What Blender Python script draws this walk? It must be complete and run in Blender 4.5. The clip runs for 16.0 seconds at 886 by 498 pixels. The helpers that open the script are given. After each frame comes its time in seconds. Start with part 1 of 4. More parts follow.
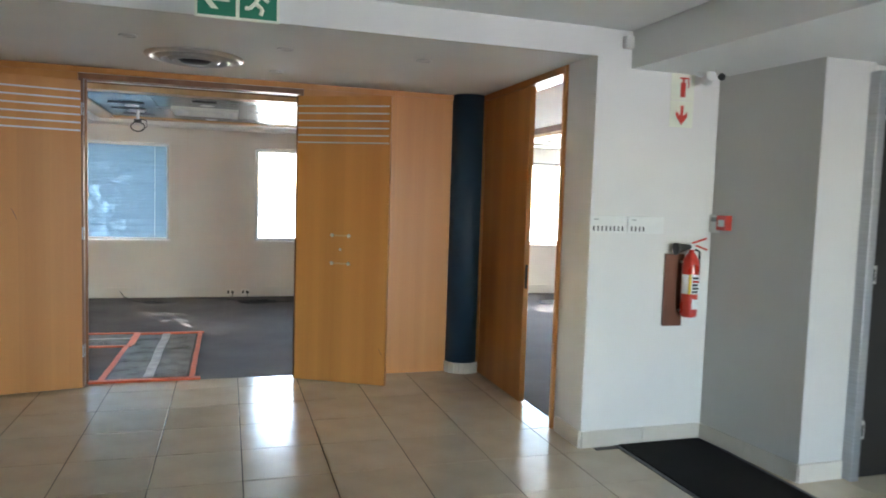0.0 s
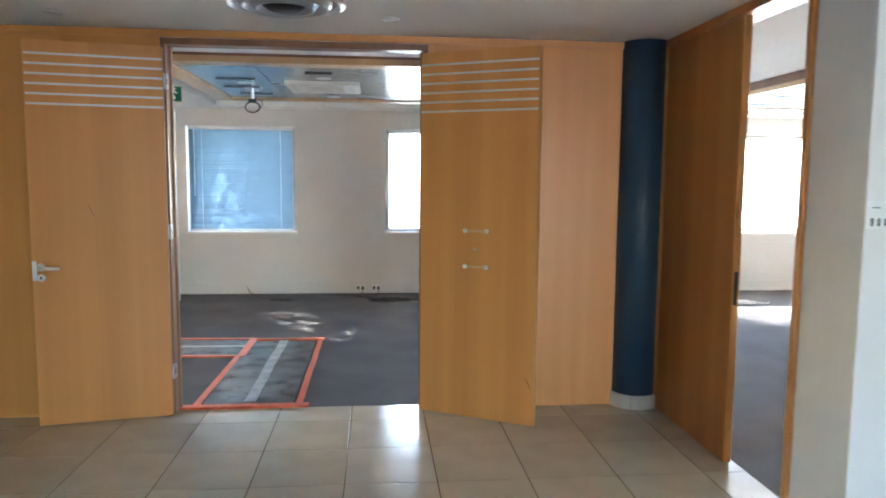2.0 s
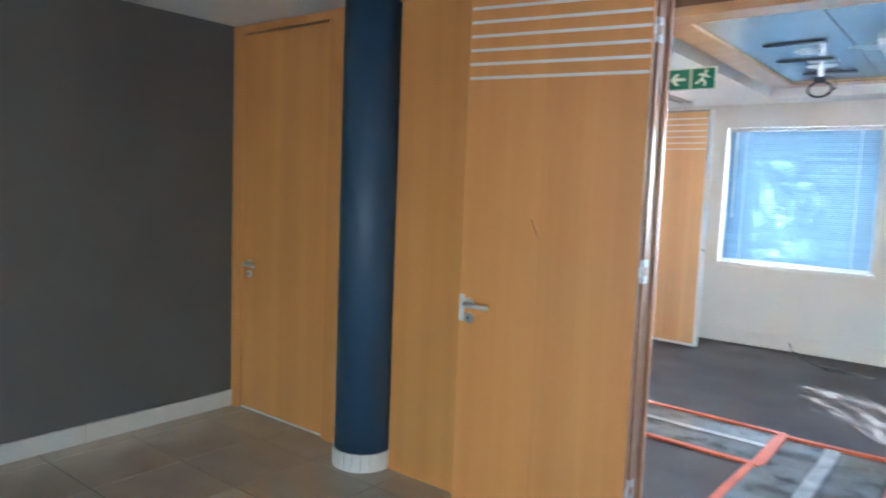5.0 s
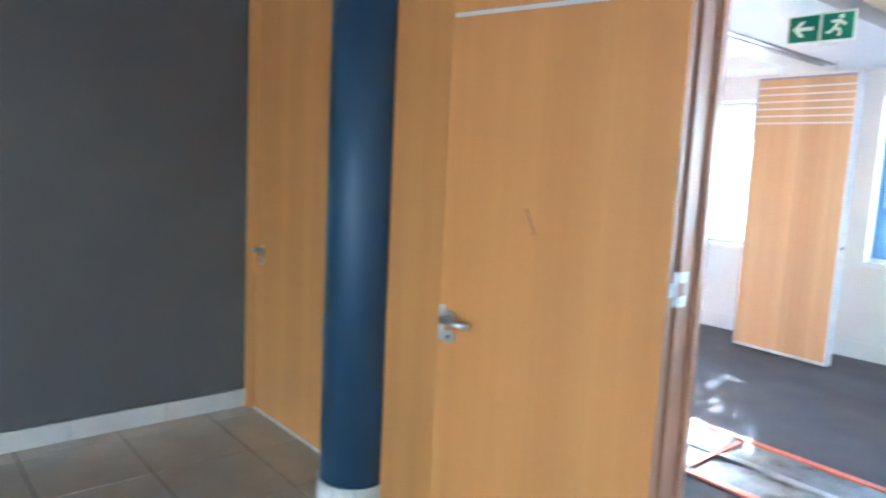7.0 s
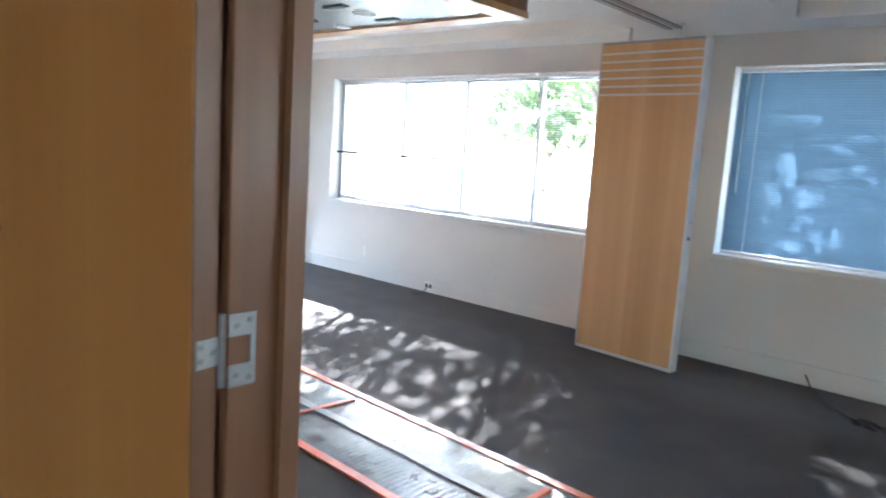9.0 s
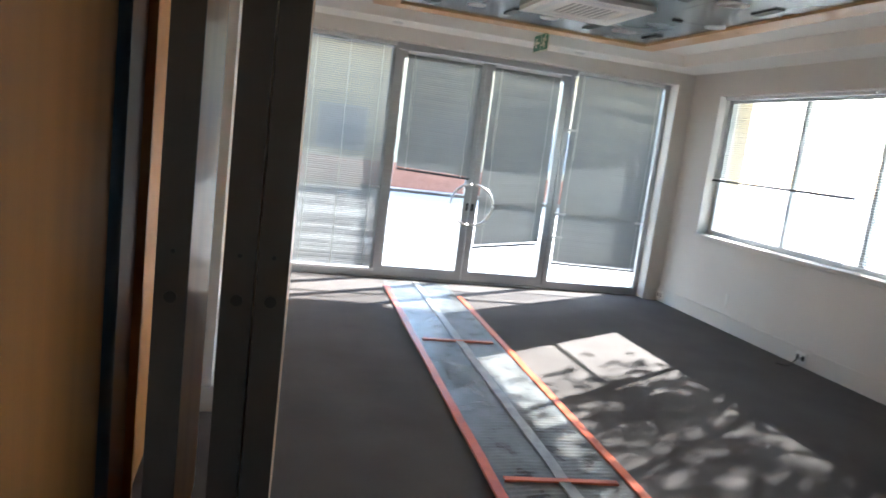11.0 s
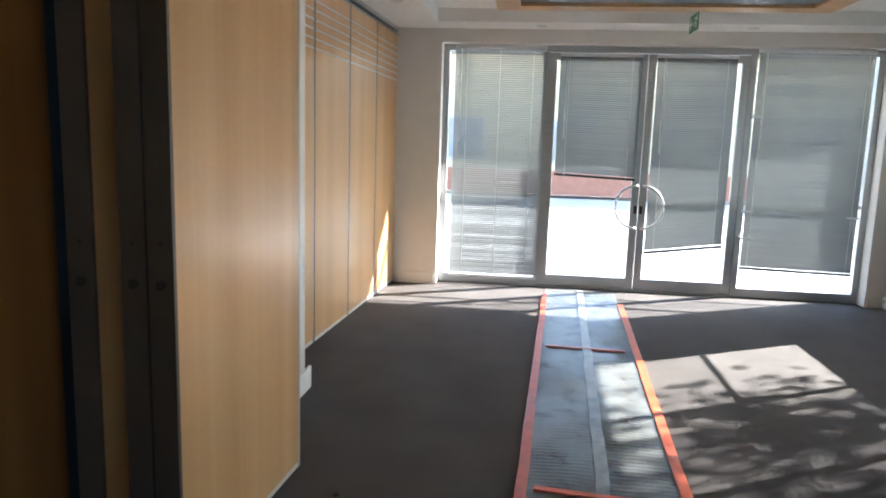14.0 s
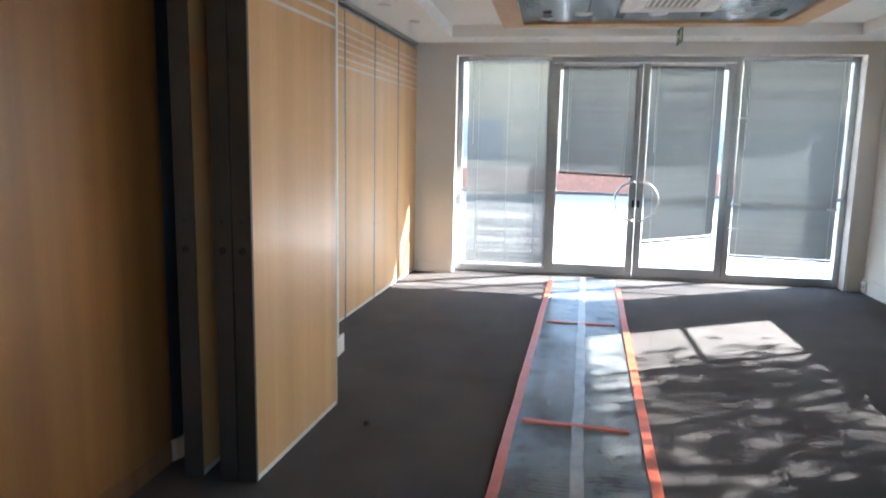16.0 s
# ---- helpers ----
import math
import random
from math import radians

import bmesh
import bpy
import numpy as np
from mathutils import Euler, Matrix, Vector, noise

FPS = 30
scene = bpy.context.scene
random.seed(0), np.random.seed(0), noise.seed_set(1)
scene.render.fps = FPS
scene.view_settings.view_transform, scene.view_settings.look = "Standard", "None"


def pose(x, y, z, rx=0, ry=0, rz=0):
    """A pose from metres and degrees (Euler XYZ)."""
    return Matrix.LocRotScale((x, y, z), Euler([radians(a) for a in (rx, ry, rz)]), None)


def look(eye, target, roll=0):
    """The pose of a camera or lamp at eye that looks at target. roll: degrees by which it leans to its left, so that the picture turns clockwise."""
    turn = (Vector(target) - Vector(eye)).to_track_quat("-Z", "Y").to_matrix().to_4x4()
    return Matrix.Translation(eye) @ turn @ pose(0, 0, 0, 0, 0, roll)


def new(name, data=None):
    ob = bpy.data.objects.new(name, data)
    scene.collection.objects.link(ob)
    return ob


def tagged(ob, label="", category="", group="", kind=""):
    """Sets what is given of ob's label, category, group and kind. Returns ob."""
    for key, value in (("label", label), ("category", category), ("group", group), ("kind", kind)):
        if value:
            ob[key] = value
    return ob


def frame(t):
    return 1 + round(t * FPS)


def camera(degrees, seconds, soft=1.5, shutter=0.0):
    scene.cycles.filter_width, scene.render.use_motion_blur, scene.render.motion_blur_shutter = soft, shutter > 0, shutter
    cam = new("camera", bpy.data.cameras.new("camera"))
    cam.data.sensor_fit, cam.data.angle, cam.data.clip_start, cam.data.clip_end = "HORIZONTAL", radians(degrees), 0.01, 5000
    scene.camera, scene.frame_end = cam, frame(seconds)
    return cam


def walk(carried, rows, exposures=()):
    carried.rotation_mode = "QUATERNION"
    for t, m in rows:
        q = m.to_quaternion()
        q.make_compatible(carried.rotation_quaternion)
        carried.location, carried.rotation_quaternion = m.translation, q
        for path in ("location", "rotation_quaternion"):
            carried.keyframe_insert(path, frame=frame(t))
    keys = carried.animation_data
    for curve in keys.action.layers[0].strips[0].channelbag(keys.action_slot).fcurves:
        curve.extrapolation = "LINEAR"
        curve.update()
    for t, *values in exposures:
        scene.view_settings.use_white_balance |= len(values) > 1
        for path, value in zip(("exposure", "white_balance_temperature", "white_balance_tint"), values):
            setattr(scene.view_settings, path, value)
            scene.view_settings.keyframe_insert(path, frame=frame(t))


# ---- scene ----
cam = camera(65.0, 16.0, soft=1.8, shutter=0.5)
PATH = [
    (0, (-0.142, -0.136, 1.63), (0.449, 1.769, 1.485), 1.8),
    (0.5, (-0.088, 0.208, 1.662), (0.427, 2.134, 1.508), 1.1),
    (1, (0.014, 0.561, 1.644), (0.385, 2.519, 1.474), 0.5),
    (1.5, (0.072, 0.893, 1.629), (0.33, 2.869, 1.463), 1.1),
    (2, (0.119, 1.244, 1.629), (0.311, 3.224, 1.428), 0.5),
    (2.5, (0.168, 1.619, 1.645), (0.209, 3.609, 1.447), 1.3),
    (3, (0.152, 1.977, 1.627), (0.085, 3.966, 1.424), 1.6),
    (3.5, (0.099, 2.327, 1.629), (-0.178, 4.294, 1.398), 0.6),
    (4, (0.071, 2.652, 1.613), (-0.596, 4.529, 1.436), 0.3),
    (4.5, (0.005, 2.949, 1.59), (-0.959, 4.688, 1.375), 0.9),
    (4.7, (-0.057, 3.077, 1.59), (-1.14, 4.747, 1.392), 1.5),
    (6.8, (-0.239, 4.19, 1.581), (-1.795, 5.419, 1.314), 1.8),
    (7, (-0.206, 4.283, 1.593), (-1.718, 5.568, 1.338), 2.8),
    (7.5, (-0.212, 4.576, 1.586), (-1.535, 6.044, 1.277), 3.5),
    (8, (-0.327, 4.926, 1.565), (-1.51, 6.508, 1.253), 3.7),
    (8.5, (-0.385, 5.255, 1.535), (-1.547, 6.852, 1.22), 2.8),
    (9, (-0.459, 5.569, 1.539), (-1.764, 7.058, 1.26), 3.7),
    (9.5, (-0.585, 5.856, 1.519), (-2.025, 7.231, 1.323), 4.8),
    (10, (-0.662, 6.081, 1.495), (-2.366, 7.095, 1.241), 3.6),
    (10.2, (-0.708, 6.189, 1.497), (-2.486, 7.067, 1.233), 5.8),
    (12.3, (-0.767, 7.043, 1.481), (-2.732, 7.209, 1.151), 0.4),
    (12.5, (-0.781, 7.124, 1.469), (-2.746, 7.298, 1.138), -0.8),
    (13, (-0.899, 7.307, 1.472), (-2.869, 7.483, 1.178), 2.3),
    (13.5, (-0.853, 7.489, 1.466), (-2.838, 7.418, 1.232), 0.6),
    (14, (-0.731, 7.664, 1.463), (-2.692, 7.425, 1.157), 1.8),
    (14.5, (-0.498, 7.735, 1.473), (-2.456, 7.408, 1.229), 0.6),
    (15, (-0.281, 7.752, 1.481), (-2.237, 7.46, 1.183), 0.8),
    (15.5, (-0.091, 7.827, 1.483), (-2.058, 7.536, 1.273), 0.8),
    (16, (0.045, 7.863, 1.48), (-1.907, 7.553, 1.176), 1.1),
]
EXPOSURES = [(0.0, 4.85, 6300, 10), (2.5, 5.1, 5800, 10), (4.5, 5.4, 5500, 10), (7.0, 6.05, 4900, 10), (8.5, 4.85, 5350, 10), (10.0, 3.55, 5850, 10), (12.5, 3.05, 6200, 10), (14.0, 3.05, 6150, 10), (16.0, 3.3, 5900, 10)]
walk(cam, [(t, look(eye, target, roll)) for t, eye, target, roll in PATH], EXPOSURES)

# ---- world, sun, large lights ----
world = bpy.data.worlds.new("world")
scene.world = world
world.use_nodes = True
wn = world.node_tree
sky = wn.nodes.new("ShaderNodeTexSky")
sky.sky_type, sky.sun_disc = "NISHITA", False
SUN_WAY = Vector((0.88, -1.53, -1.0)).normalized()
sky.sun_elevation = math.asin(-SUN_WAY.z)
sky.sun_rotation = math.atan2(-SUN_WAY.x, -SUN_WAY.y)
wn.links.new(sky.outputs[0], wn.nodes["Background"].inputs[0])
wn.nodes["Background"].inputs[1].default_value = 0.15
sun = new("sun", bpy.data.lights.new("sun", "SUN"))
sun.data.energy, sun.data.angle, sun.data.color = 5.0, radians(0.5), (1.0, 0.96, 0.9)
sun.matrix_world = look(Vector((0, 0, 8)) - SUN_WAY, (0, 0, 8))


def area_light(name, at, to, w, h, power, colour):
    lamp = new(name, bpy.data.lights.new(name, "AREA"))
    lamp.data.shape, lamp.data.size, lamp.data.size_y = "RECTANGLE", w, h
    lamp.data.energy, lamp.data.color = power, colour
    lamp.matrix_world = look(at, to)
    return lamp


# added fill lamp: assumed daylight from an unseen opening behind the walk's start
area_light("foyer_fill_light", (2.5, -3.98, 1.35), (2.5, 3, 1.3), 1.9, 2.3, 1.3, (1.0, 0.94, 0.86))


# ---- materials ----
def material(name, colour, rough=0.5, metal=0.0, colour2=None, scale=8.0, stretch=(1, 1, 1), bump=0.0, bump_scale=60.0, coat=0.0, fleck=0.0, vary=0.0, spec=0.5):
    m = bpy.data.materials.new(name)
    m.use_nodes = True
    nt = m.node_tree
    b = nt.nodes["Principled BSDF"]
    b.inputs["Roughness"].default_value = rough
    b.inputs["Metallic"].default_value = metal
    b.inputs["Coat Weight"].default_value = coat
    b.inputs["Coat Roughness"].default_value = 0.12
    b.inputs["Specular IOR Level"].default_value = spec
    co = nt.nodes.new("ShaderNodeTexCoord")
    mp = nt.nodes.new("ShaderNodeMapping")
    mp.inputs["Scale"].default_value = stretch
    nt.links.new(co.outputs["Object"], mp.inputs[0])
    if colour2 is None:
        colour2 = tuple(c * 0.9 for c in colour)
    n1 = nt.nodes.new("ShaderNodeTexNoise")
    n1.inputs["Scale"].default_value, n1.inputs["Detail"].default_value = scale, 6.0
    nt.links.new(mp.outputs[0], n1.inputs[0])
    ramp = nt.nodes.new("ShaderNodeValToRGB")
    ramp.color_ramp.elements[0].position, ramp.color_ramp.elements[1].position = 0.32, 0.68
    ramp.color_ramp.elements[0].color, ramp.color_ramp.elements[1].color = (*colour2, 1), (*colour, 1)
    nt.links.new(n1.outputs[0], ramp.inputs[0])
    last = ramp.outputs[0]
    if fleck:
        n2 = nt.nodes.new("ShaderNodeTexNoise")
        n2.inputs["Scale"].default_value, n2.inputs["Detail"].default_value = 260.0, 2.0
        nt.links.new(co.outputs["Object"], n2.inputs[0])
        mx = nt.nodes.new("ShaderNodeMix")
        mx.data_type, mx.blend_type = "RGBA", "OVERLAY"
        mx.inputs[0].default_value = fleck
        nt.links.new(last, mx.inputs[6])
        nt.links.new(n2.outputs[0], mx.inputs[7])
        last = mx.outputs[2]
    if vary:
        oi = nt.nodes.new("ShaderNodeObjectInfo")
        hs = nt.nodes.new("ShaderNodeHueSaturation")
        mr = nt.nodes.new("ShaderNodeMapRange")
        mr.inputs[3].default_value, mr.inputs[4].default_value = 1 - vary, 1 + vary
        nt.links.new(oi.outputs["Random"], mr.inputs[0])
        nt.links.new(mr.outputs[0], hs.inputs["Value"])
        nt.links.new(last, hs.inputs["Color"])
        last = hs.outputs[0]
    nt.links.new(last, b.inputs["Base Color"])
    # wear in the gloss
    n3 = nt.nodes.new("ShaderNodeTexNoise")
    n3.inputs["Scale"].default_value, n3.inputs["Detail"].default_value = 2.3, 5.0
    nt.links.new(co.outputs["Object"], n3.inputs[0])
    rr = nt.nodes.new("ShaderNodeMapRange")
    rr.inputs[3].default_value, rr.inputs[4].default_value = rough * 0.8, min(1.0, rough * 1.2)
    nt.links.new(n3.outputs[0], rr.inputs[0])
    nt.links.new(rr.outputs[0], b.inputs["Roughness"])
    if bump:
        nb = nt.nodes.new("ShaderNodeTexNoise")
        nb.inputs["Scale"].default_value, nb.inputs["Detail"].default_value = bump_scale, 4.0
        nt.links.new(mp.outputs[0], nb.inputs[0])
        bp = nt.nodes.new("ShaderNodeBump")
        bp.inputs["Strength"].default_value, bp.inputs["Distance"].default_value = bump, 0.004
        nt.links.new(nb.outputs[0], bp.inputs["Height"])
        nt.links.new(bp.outputs[0], b.inputs["Normal"])
    return m


def veneer(name, light, dark, rough=0.38):
    """Maple veneer: broad leaves of sawn veneer, fine upright grain."""
    m = material(name, light, rough, 0, dark, 1.0, (7, 7, 0.14), 0.03, 30.0, coat=0.12)
    nt = m.node_tree
    b = nt.nodes["Principled BSDF"]
    co = nt.nodes.new("ShaderNodeTexCoord")
    mp = nt.nodes.new("ShaderNodeMapping")
    mp.inputs["Scale"].default_value = (120, 120, 1.6)
    nt.links.new(co.outputs["Object"], mp.inputs[0])
    n = nt.nodes.new("ShaderNodeTexNoise")
    n.inputs["Scale"].default_value, n.inputs["Detail"].default_value = 1.0, 3.0
    nt.links.new(mp.outputs[0], n.inputs[0])
    mx = nt.nodes.new("ShaderNodeMix")
    mx.data_type, mx.blend_type = "RGBA", "SOFT_LIGHT"
    mx.inputs[0].default_value = 0.09
    old = b.inputs["Base Color"].links[0].from_socket
    nt.links.new(old, mx.inputs[6])
    nt.links.new(n.outputs[0], mx.inputs[7])
    # each sawn leaf of veneer, about a hand and a half wide, has its own tone
    sep = nt.nodes.new("ShaderNodeSeparateXYZ")
    nt.links.new(co.outputs["Object"], sep.inputs[0])
    step = nt.nodes.new("ShaderNodeMath")
    step.operation, step.inputs[1].default_value = "MULTIPLY", 4.6
    nt.links.new(sep.outputs["X"], step.inputs[0])
    fl = nt.nodes.new("ShaderNodeMath")
    fl.operation = "FLOOR"
    nt.links.new(step.outputs[0], fl.inputs[0])
    wn2 = nt.nodes.new("ShaderNodeTexWhiteNoise")
    wn2.noise_dimensions = "1D"
    nt.links.new(fl.outputs[0], wn2.inputs["W"])
    mr = nt.nodes.new("ShaderNodeMapRange")
    mr.inputs[3].default_value, mr.inputs[4].default_value = 0.95, 1.04
    nt.links.new(wn2.outputs["Value"], mr.inputs[0])
    hs = nt.nodes.new("ShaderNodeHueSaturation")
    nt.links.new(mr.outputs[0], hs.inputs["Value"])
    nt.links.new(mx.outputs[2], hs.inputs["Color"])
    nt.links.new(hs.outputs[0], b.inputs["Base Color"])
    return m


def glass(name, tint=(0.96, 0.98, 0.98)):
    m = bpy.data.materials.new(name)
    m.use_nodes = True
    nt = m.node_tree
    nt.nodes.remove(nt.nodes["Principled BSDF"])
    tr = nt.nodes.new("ShaderNodeBsdfTransparent")
    tr.inputs[0].default_value = (*tint, 1)
    gl = nt.nodes.new("ShaderNodeBsdfGlossy")
    gl.inputs["Roughness"].default_value = 0.02
    fr = nt.nodes.new("ShaderNodeMath")
    fr.operation = "POWER"
    fr.inputs[1].default_value = 4.0
    lw = nt.nodes.new("ShaderNodeLayerWeight")
    lw.inputs[0].default_value = 0.5
    nt.links.new(lw.outputs["Facing"], fr.inputs[0])
    mx = nt.nodes.new("ShaderNodeMixShader")
    nt.links.new(fr.outputs[0], mx.inputs[0])
    nt.links.new(tr.outputs[0], mx.inputs[1])
    nt.links.new(gl.outputs[0], mx.inputs[2])
    nt.links.new(mx.outputs[0], nt.nodes["Material Output"].inputs[0])
    return m


def leafy(name, a, b2, through_light=0.35):
    m = material(name, a, 0.6, 0, b2, 3.0)
    nt = m.node_tree
    b = nt.nodes["Principled BSDF"]
    tl = nt.nodes.new("ShaderNodeBsdfTranslucent")
    tl.inputs[0].default_value = (*a, 1)
    mx = nt.nodes.new("ShaderNodeMixShader")
    mx.inputs[0].default_value = through_light
    nt.links.new(b.outputs[0], mx.inputs[1])
    nt.links.new(tl.outputs[0], mx.inputs[2])
    nt.links.new(mx.outputs[0], nt.nodes["Material Output"].inputs[0])
    return m


def sheet_plastic(name):
    m = material(name, (0.34, 0.36, 0.345), 0.3, 0, (0.13, 0.142, 0.135), 6.0, (1, 1, 1), 0.8, 60.0, coat=0.5)
    nt = m.node_tree
    b = nt.nodes["Principled BSDF"]
    tr = nt.nodes.new("ShaderNodeBsdfTransparent")
    mx = nt.nodes.new("ShaderNodeMixShader")
    mx.inputs[0].default_value = 0.42
    nt.links.new(b.outputs[0], mx.inputs[1])
    nt.links.new(tr.outputs[0], mx.inputs[2])
    nt.links.new(mx.outputs[0], nt.nodes["Material Output"].inputs[0])
    return m


M_WALL = material("painted_plaster", (0.70, 0.68, 0.645), 0.75, 0, (0.66, 0.64, 0.61), 1.7, bump=0.08, bump_scale=140)
M_WALLW = material("white_painted_plaster", (0.73, 0.715, 0.685), 0.7, 0, (0.69, 0.675, 0.645), 1.7, bump=0.08, bump_scale=140)
# grey wall colour lowered to stand in for the weak light on the left
M_WALLG = material("dimmed_grey_plaster", (0.105, 0.093, 0.077), 0.75, 0, (0.094, 0.083, 0.069), 1.7, bump=0.08, bump_scale=140)
# wall plaster greyed in colour to offset the lamp striking the return wall
M_WALLC = material("toned_down_plaster", (0.56, 0.545, 0.515), 0.75, 0, (0.53, 0.515, 0.485), 1.7, bump=0.08, bump_scale=140)
M_CEIL = material("white_ceiling_board", (0.84, 0.84, 0.82), 0.8, 0, (0.8, 0.8, 0.78), 1.2, bump=0.05, bump_scale=120)
M_CARPET = material("dark_carpet", (0.12, 0.108, 0.1), 0.95, 0, (0.092, 0.083, 0.078), 2.2, bump=0.7, bump_scale=420, fleck=0.5, spec=0.15)
M_TILE = material("cream_polished_tile", (0.56, 0.47, 0.35), 0.17, 0, (0.50, 0.415, 0.305), 4.0, fleck=0.12, vary=0.05)
M_GROUT = material("grey_grout", (0.07, 0.06, 0.05), 0.9)
M_SKIRT = material("cream_skirting_tile", (0.62, 0.57, 0.49), 0.3, 0, (0.55, 0.5, 0.43), 4.0, vary=0.04)
M_WOOD = veneer("maple_veneer", (0.60, 0.262, 0.064), (0.53, 0.215, 0.05), 0.44)
M_WOODP = veneer("pale_maple_veneer", (0.62, 0.38, 0.185), (0.52, 0.295, 0.125), 0.3)
M_WOODD = veneer("dark_timber", (0.26, 0.122, 0.056), (0.17, 0.078, 0.036), 0.45)
M_BOARD = veneer("backing_timber", (0.2, 0.07, 0.035), (0.13, 0.045, 0.022), 0.5)
# maple veneer with the dimness of the inner wall put into its colour
M_WOODI = veneer("shaded_maple", (0.30, 0.135, 0.042), (0.22, 0.095, 0.03))
M_STRIPE = material("aluminium_inlay", (0.66, 0.66, 0.65), 0.4, 0.35)
M_ALU = material("brushed_aluminium", (0.45, 0.46, 0.47), 0.4, 0.8, (0.4, 0.41, 0.42), 3, (1, 1, 30))
# aluminium edge darkened in colour for the shade beside the parked stack
M_EDGE = material("shaded_aluminium_edge", (0.085, 0.076, 0.068), 0.45, 0.4)
M_STEEL = material("polished_steel", (0.72, 0.71, 0.69), 0.3, 1.0)
M_PAINTALU = material("white_coated_aluminium", (0.7, 0.71, 0.71), 0.4, 0.1)
M_BLUE = material("dark_blue_paint", (0.028, 0.062, 0.105), 0.5, 0, (0.023, 0.052, 0.09), 2.5, bump=0.05, bump_scale=90)
M_BLACK = material("black_plastic", (0.018, 0.018, 0.02), 0.45)
M_BLACKDOOR = material("black_laminate", (0.014, 0.012, 0.011), 0.35)
M_MAT = material("black_doormat", (0.016, 0.015, 0.015), 0.95, bump=0.8, bump_scale=300, spec=0.1)
M_WHITE = material("white_plastic", (0.78, 0.78, 0.75), 0.4)
M_GREYPL = material("grey_plastic", (0.3, 0.3, 0.3), 0.5)
M_RED = material("red_enamel", (0.52, 0.035, 0.018), 0.28, coat=0.3)
M_REDPLASTIC = material("red_plastic", (0.6, 0.05, 0.03), 0.4)
M_GREEN = material("sign_green", (0.0, 0.17, 0.09), 0.45)
M_SIGNWHITE = material("sign_white", (0.78, 0.8, 0.66), 0.5)
M_YELLOW = material("yellow_label", (0.75, 0.5, 0.03), 0.5)
M_ORANGE = material("orange_tape", (0.76, 0.15, 0.05), 0.4, 0, (0.60, 0.11, 0.04), 9.0, bump=0.25, bump_scale=40)
M_SEAM = material("grey_seam_tape", (0.42, 0.42, 0.39), 0.35, 0, (0.2, 0.2, 0.19), 9.0, bump=0.5, bump_scale=40)
M_SHEET = sheet_plastic("clear_plastic_sheet")
M_BLIND = leafy("blind_slat", (0.28, 0.295, 0.295), (0.255, 0.27, 0.275), 0.09)
# copy of the blind slat, with blue skylight put into its colour
M_BLINDBLUE = leafy("skylit_blind_slat", (0.10, 0.165, 0.235), (0.09, 0.15, 0.21), 0.17)
M_RAFT = material("grey_metal_ceiling", (0.34, 0.38, 0.4), 0.26, 0.75, (0.31, 0.345, 0.365), 1.5)
M_GLASS = glass("window_glass")
M_PAVE = material("pale_paving", (0.58, 0.56, 0.52), 0.9, 0, (0.5, 0.48, 0.45), 1.5, bump=0.2, bump_scale=30)
M_BRICK = material("red_brick", (0.42, 0.19, 0.125), 0.85, 0, (0.36, 0.155, 0.1), 6.0, vary=0.12)
M_RENDER = material("cream_render", (0.62, 0.52, 0.36), 0.85, 0, (0.56, 0.47, 0.32), 1.0)
M_ROOF = material("grey_roof_sheet", (0.22, 0.22, 0.22), 0.7)
M_BARK = material("grey_bark", (0.16, 0.12, 0.09), 0.9, 0, (0.1, 0.075, 0.055), 12, (1, 1, 0.2), 0.6, 20)
M_LEAF = leafy("green_leaf", (0.11, 0.15, 0.055), (0.075, 0.11, 0.04))


# ---- building helpers ----
def box(bm, x0, x1, y0, y1, z0, z1, bevel=0.0):
    made = bmesh.ops.create_cube(bm, size=1.0, matrix=Matrix.LocRotScale(((x0 + x1) / 2, (y0 + y1) / 2, (z0 + z1) / 2), None, (x1 - x0, y1 - y0, z1 - z0)))
    if bevel:
        edges = list({e for v in made["verts"] for e in v.link_edges})
        bmesh.ops.bevel(bm, geom=edges, offset=bevel, segments=2, affect="EDGES", profile=0.5)
    return bm


def boxes(*rows, bevel=0.0):
    bm = bmesh.new()
    for r in rows:
        box(bm, *r, bevel=bevel)
    return bm


def rod(bm, a, b, r, r2=None, seg=14):
    a, b = Vector(a), Vector(b)
    d = b - a
    m = Matrix.Translation((a + b) / 2) @ d.to_track_quat("Z", "Y").to_matrix().to_4x4()
    bmesh.ops.create_cone(bm, cap_ends=True, segments=seg, radius1=r, radius2=r if r2 is None else r2, depth=d.length, matrix=m)
    return bm


def rods(*rows):
    bm = bmesh.new()
    for r in rows:
        rod(bm, *r)
    return bm


def lathe(profile, seg=40, at=(0, 0, 0)):
    """A solid of revolution about z from (radius, height) steps."""
    bm = bmesh.new()
    rings = []
    for r, z in profile:
        rings.append([bm.verts.new((at[0] + r * math.cos(a), at[1] + r * math.sin(a), at[2] + z)) for a in (2 * math.pi * k / seg for k in range(seg))])
    for p, q in zip(rings, rings[1:]):
        for k in range(seg):
            bm.faces.new((p[k], p[(k + 1) % seg], q[(k + 1) % seg], q[k]))
    bm.faces.new(rings[-1])
    bm.faces.new(rings[0][::-1])
    bmesh.ops.recalc_face_normals(bm, faces=bm.faces)
    return bm


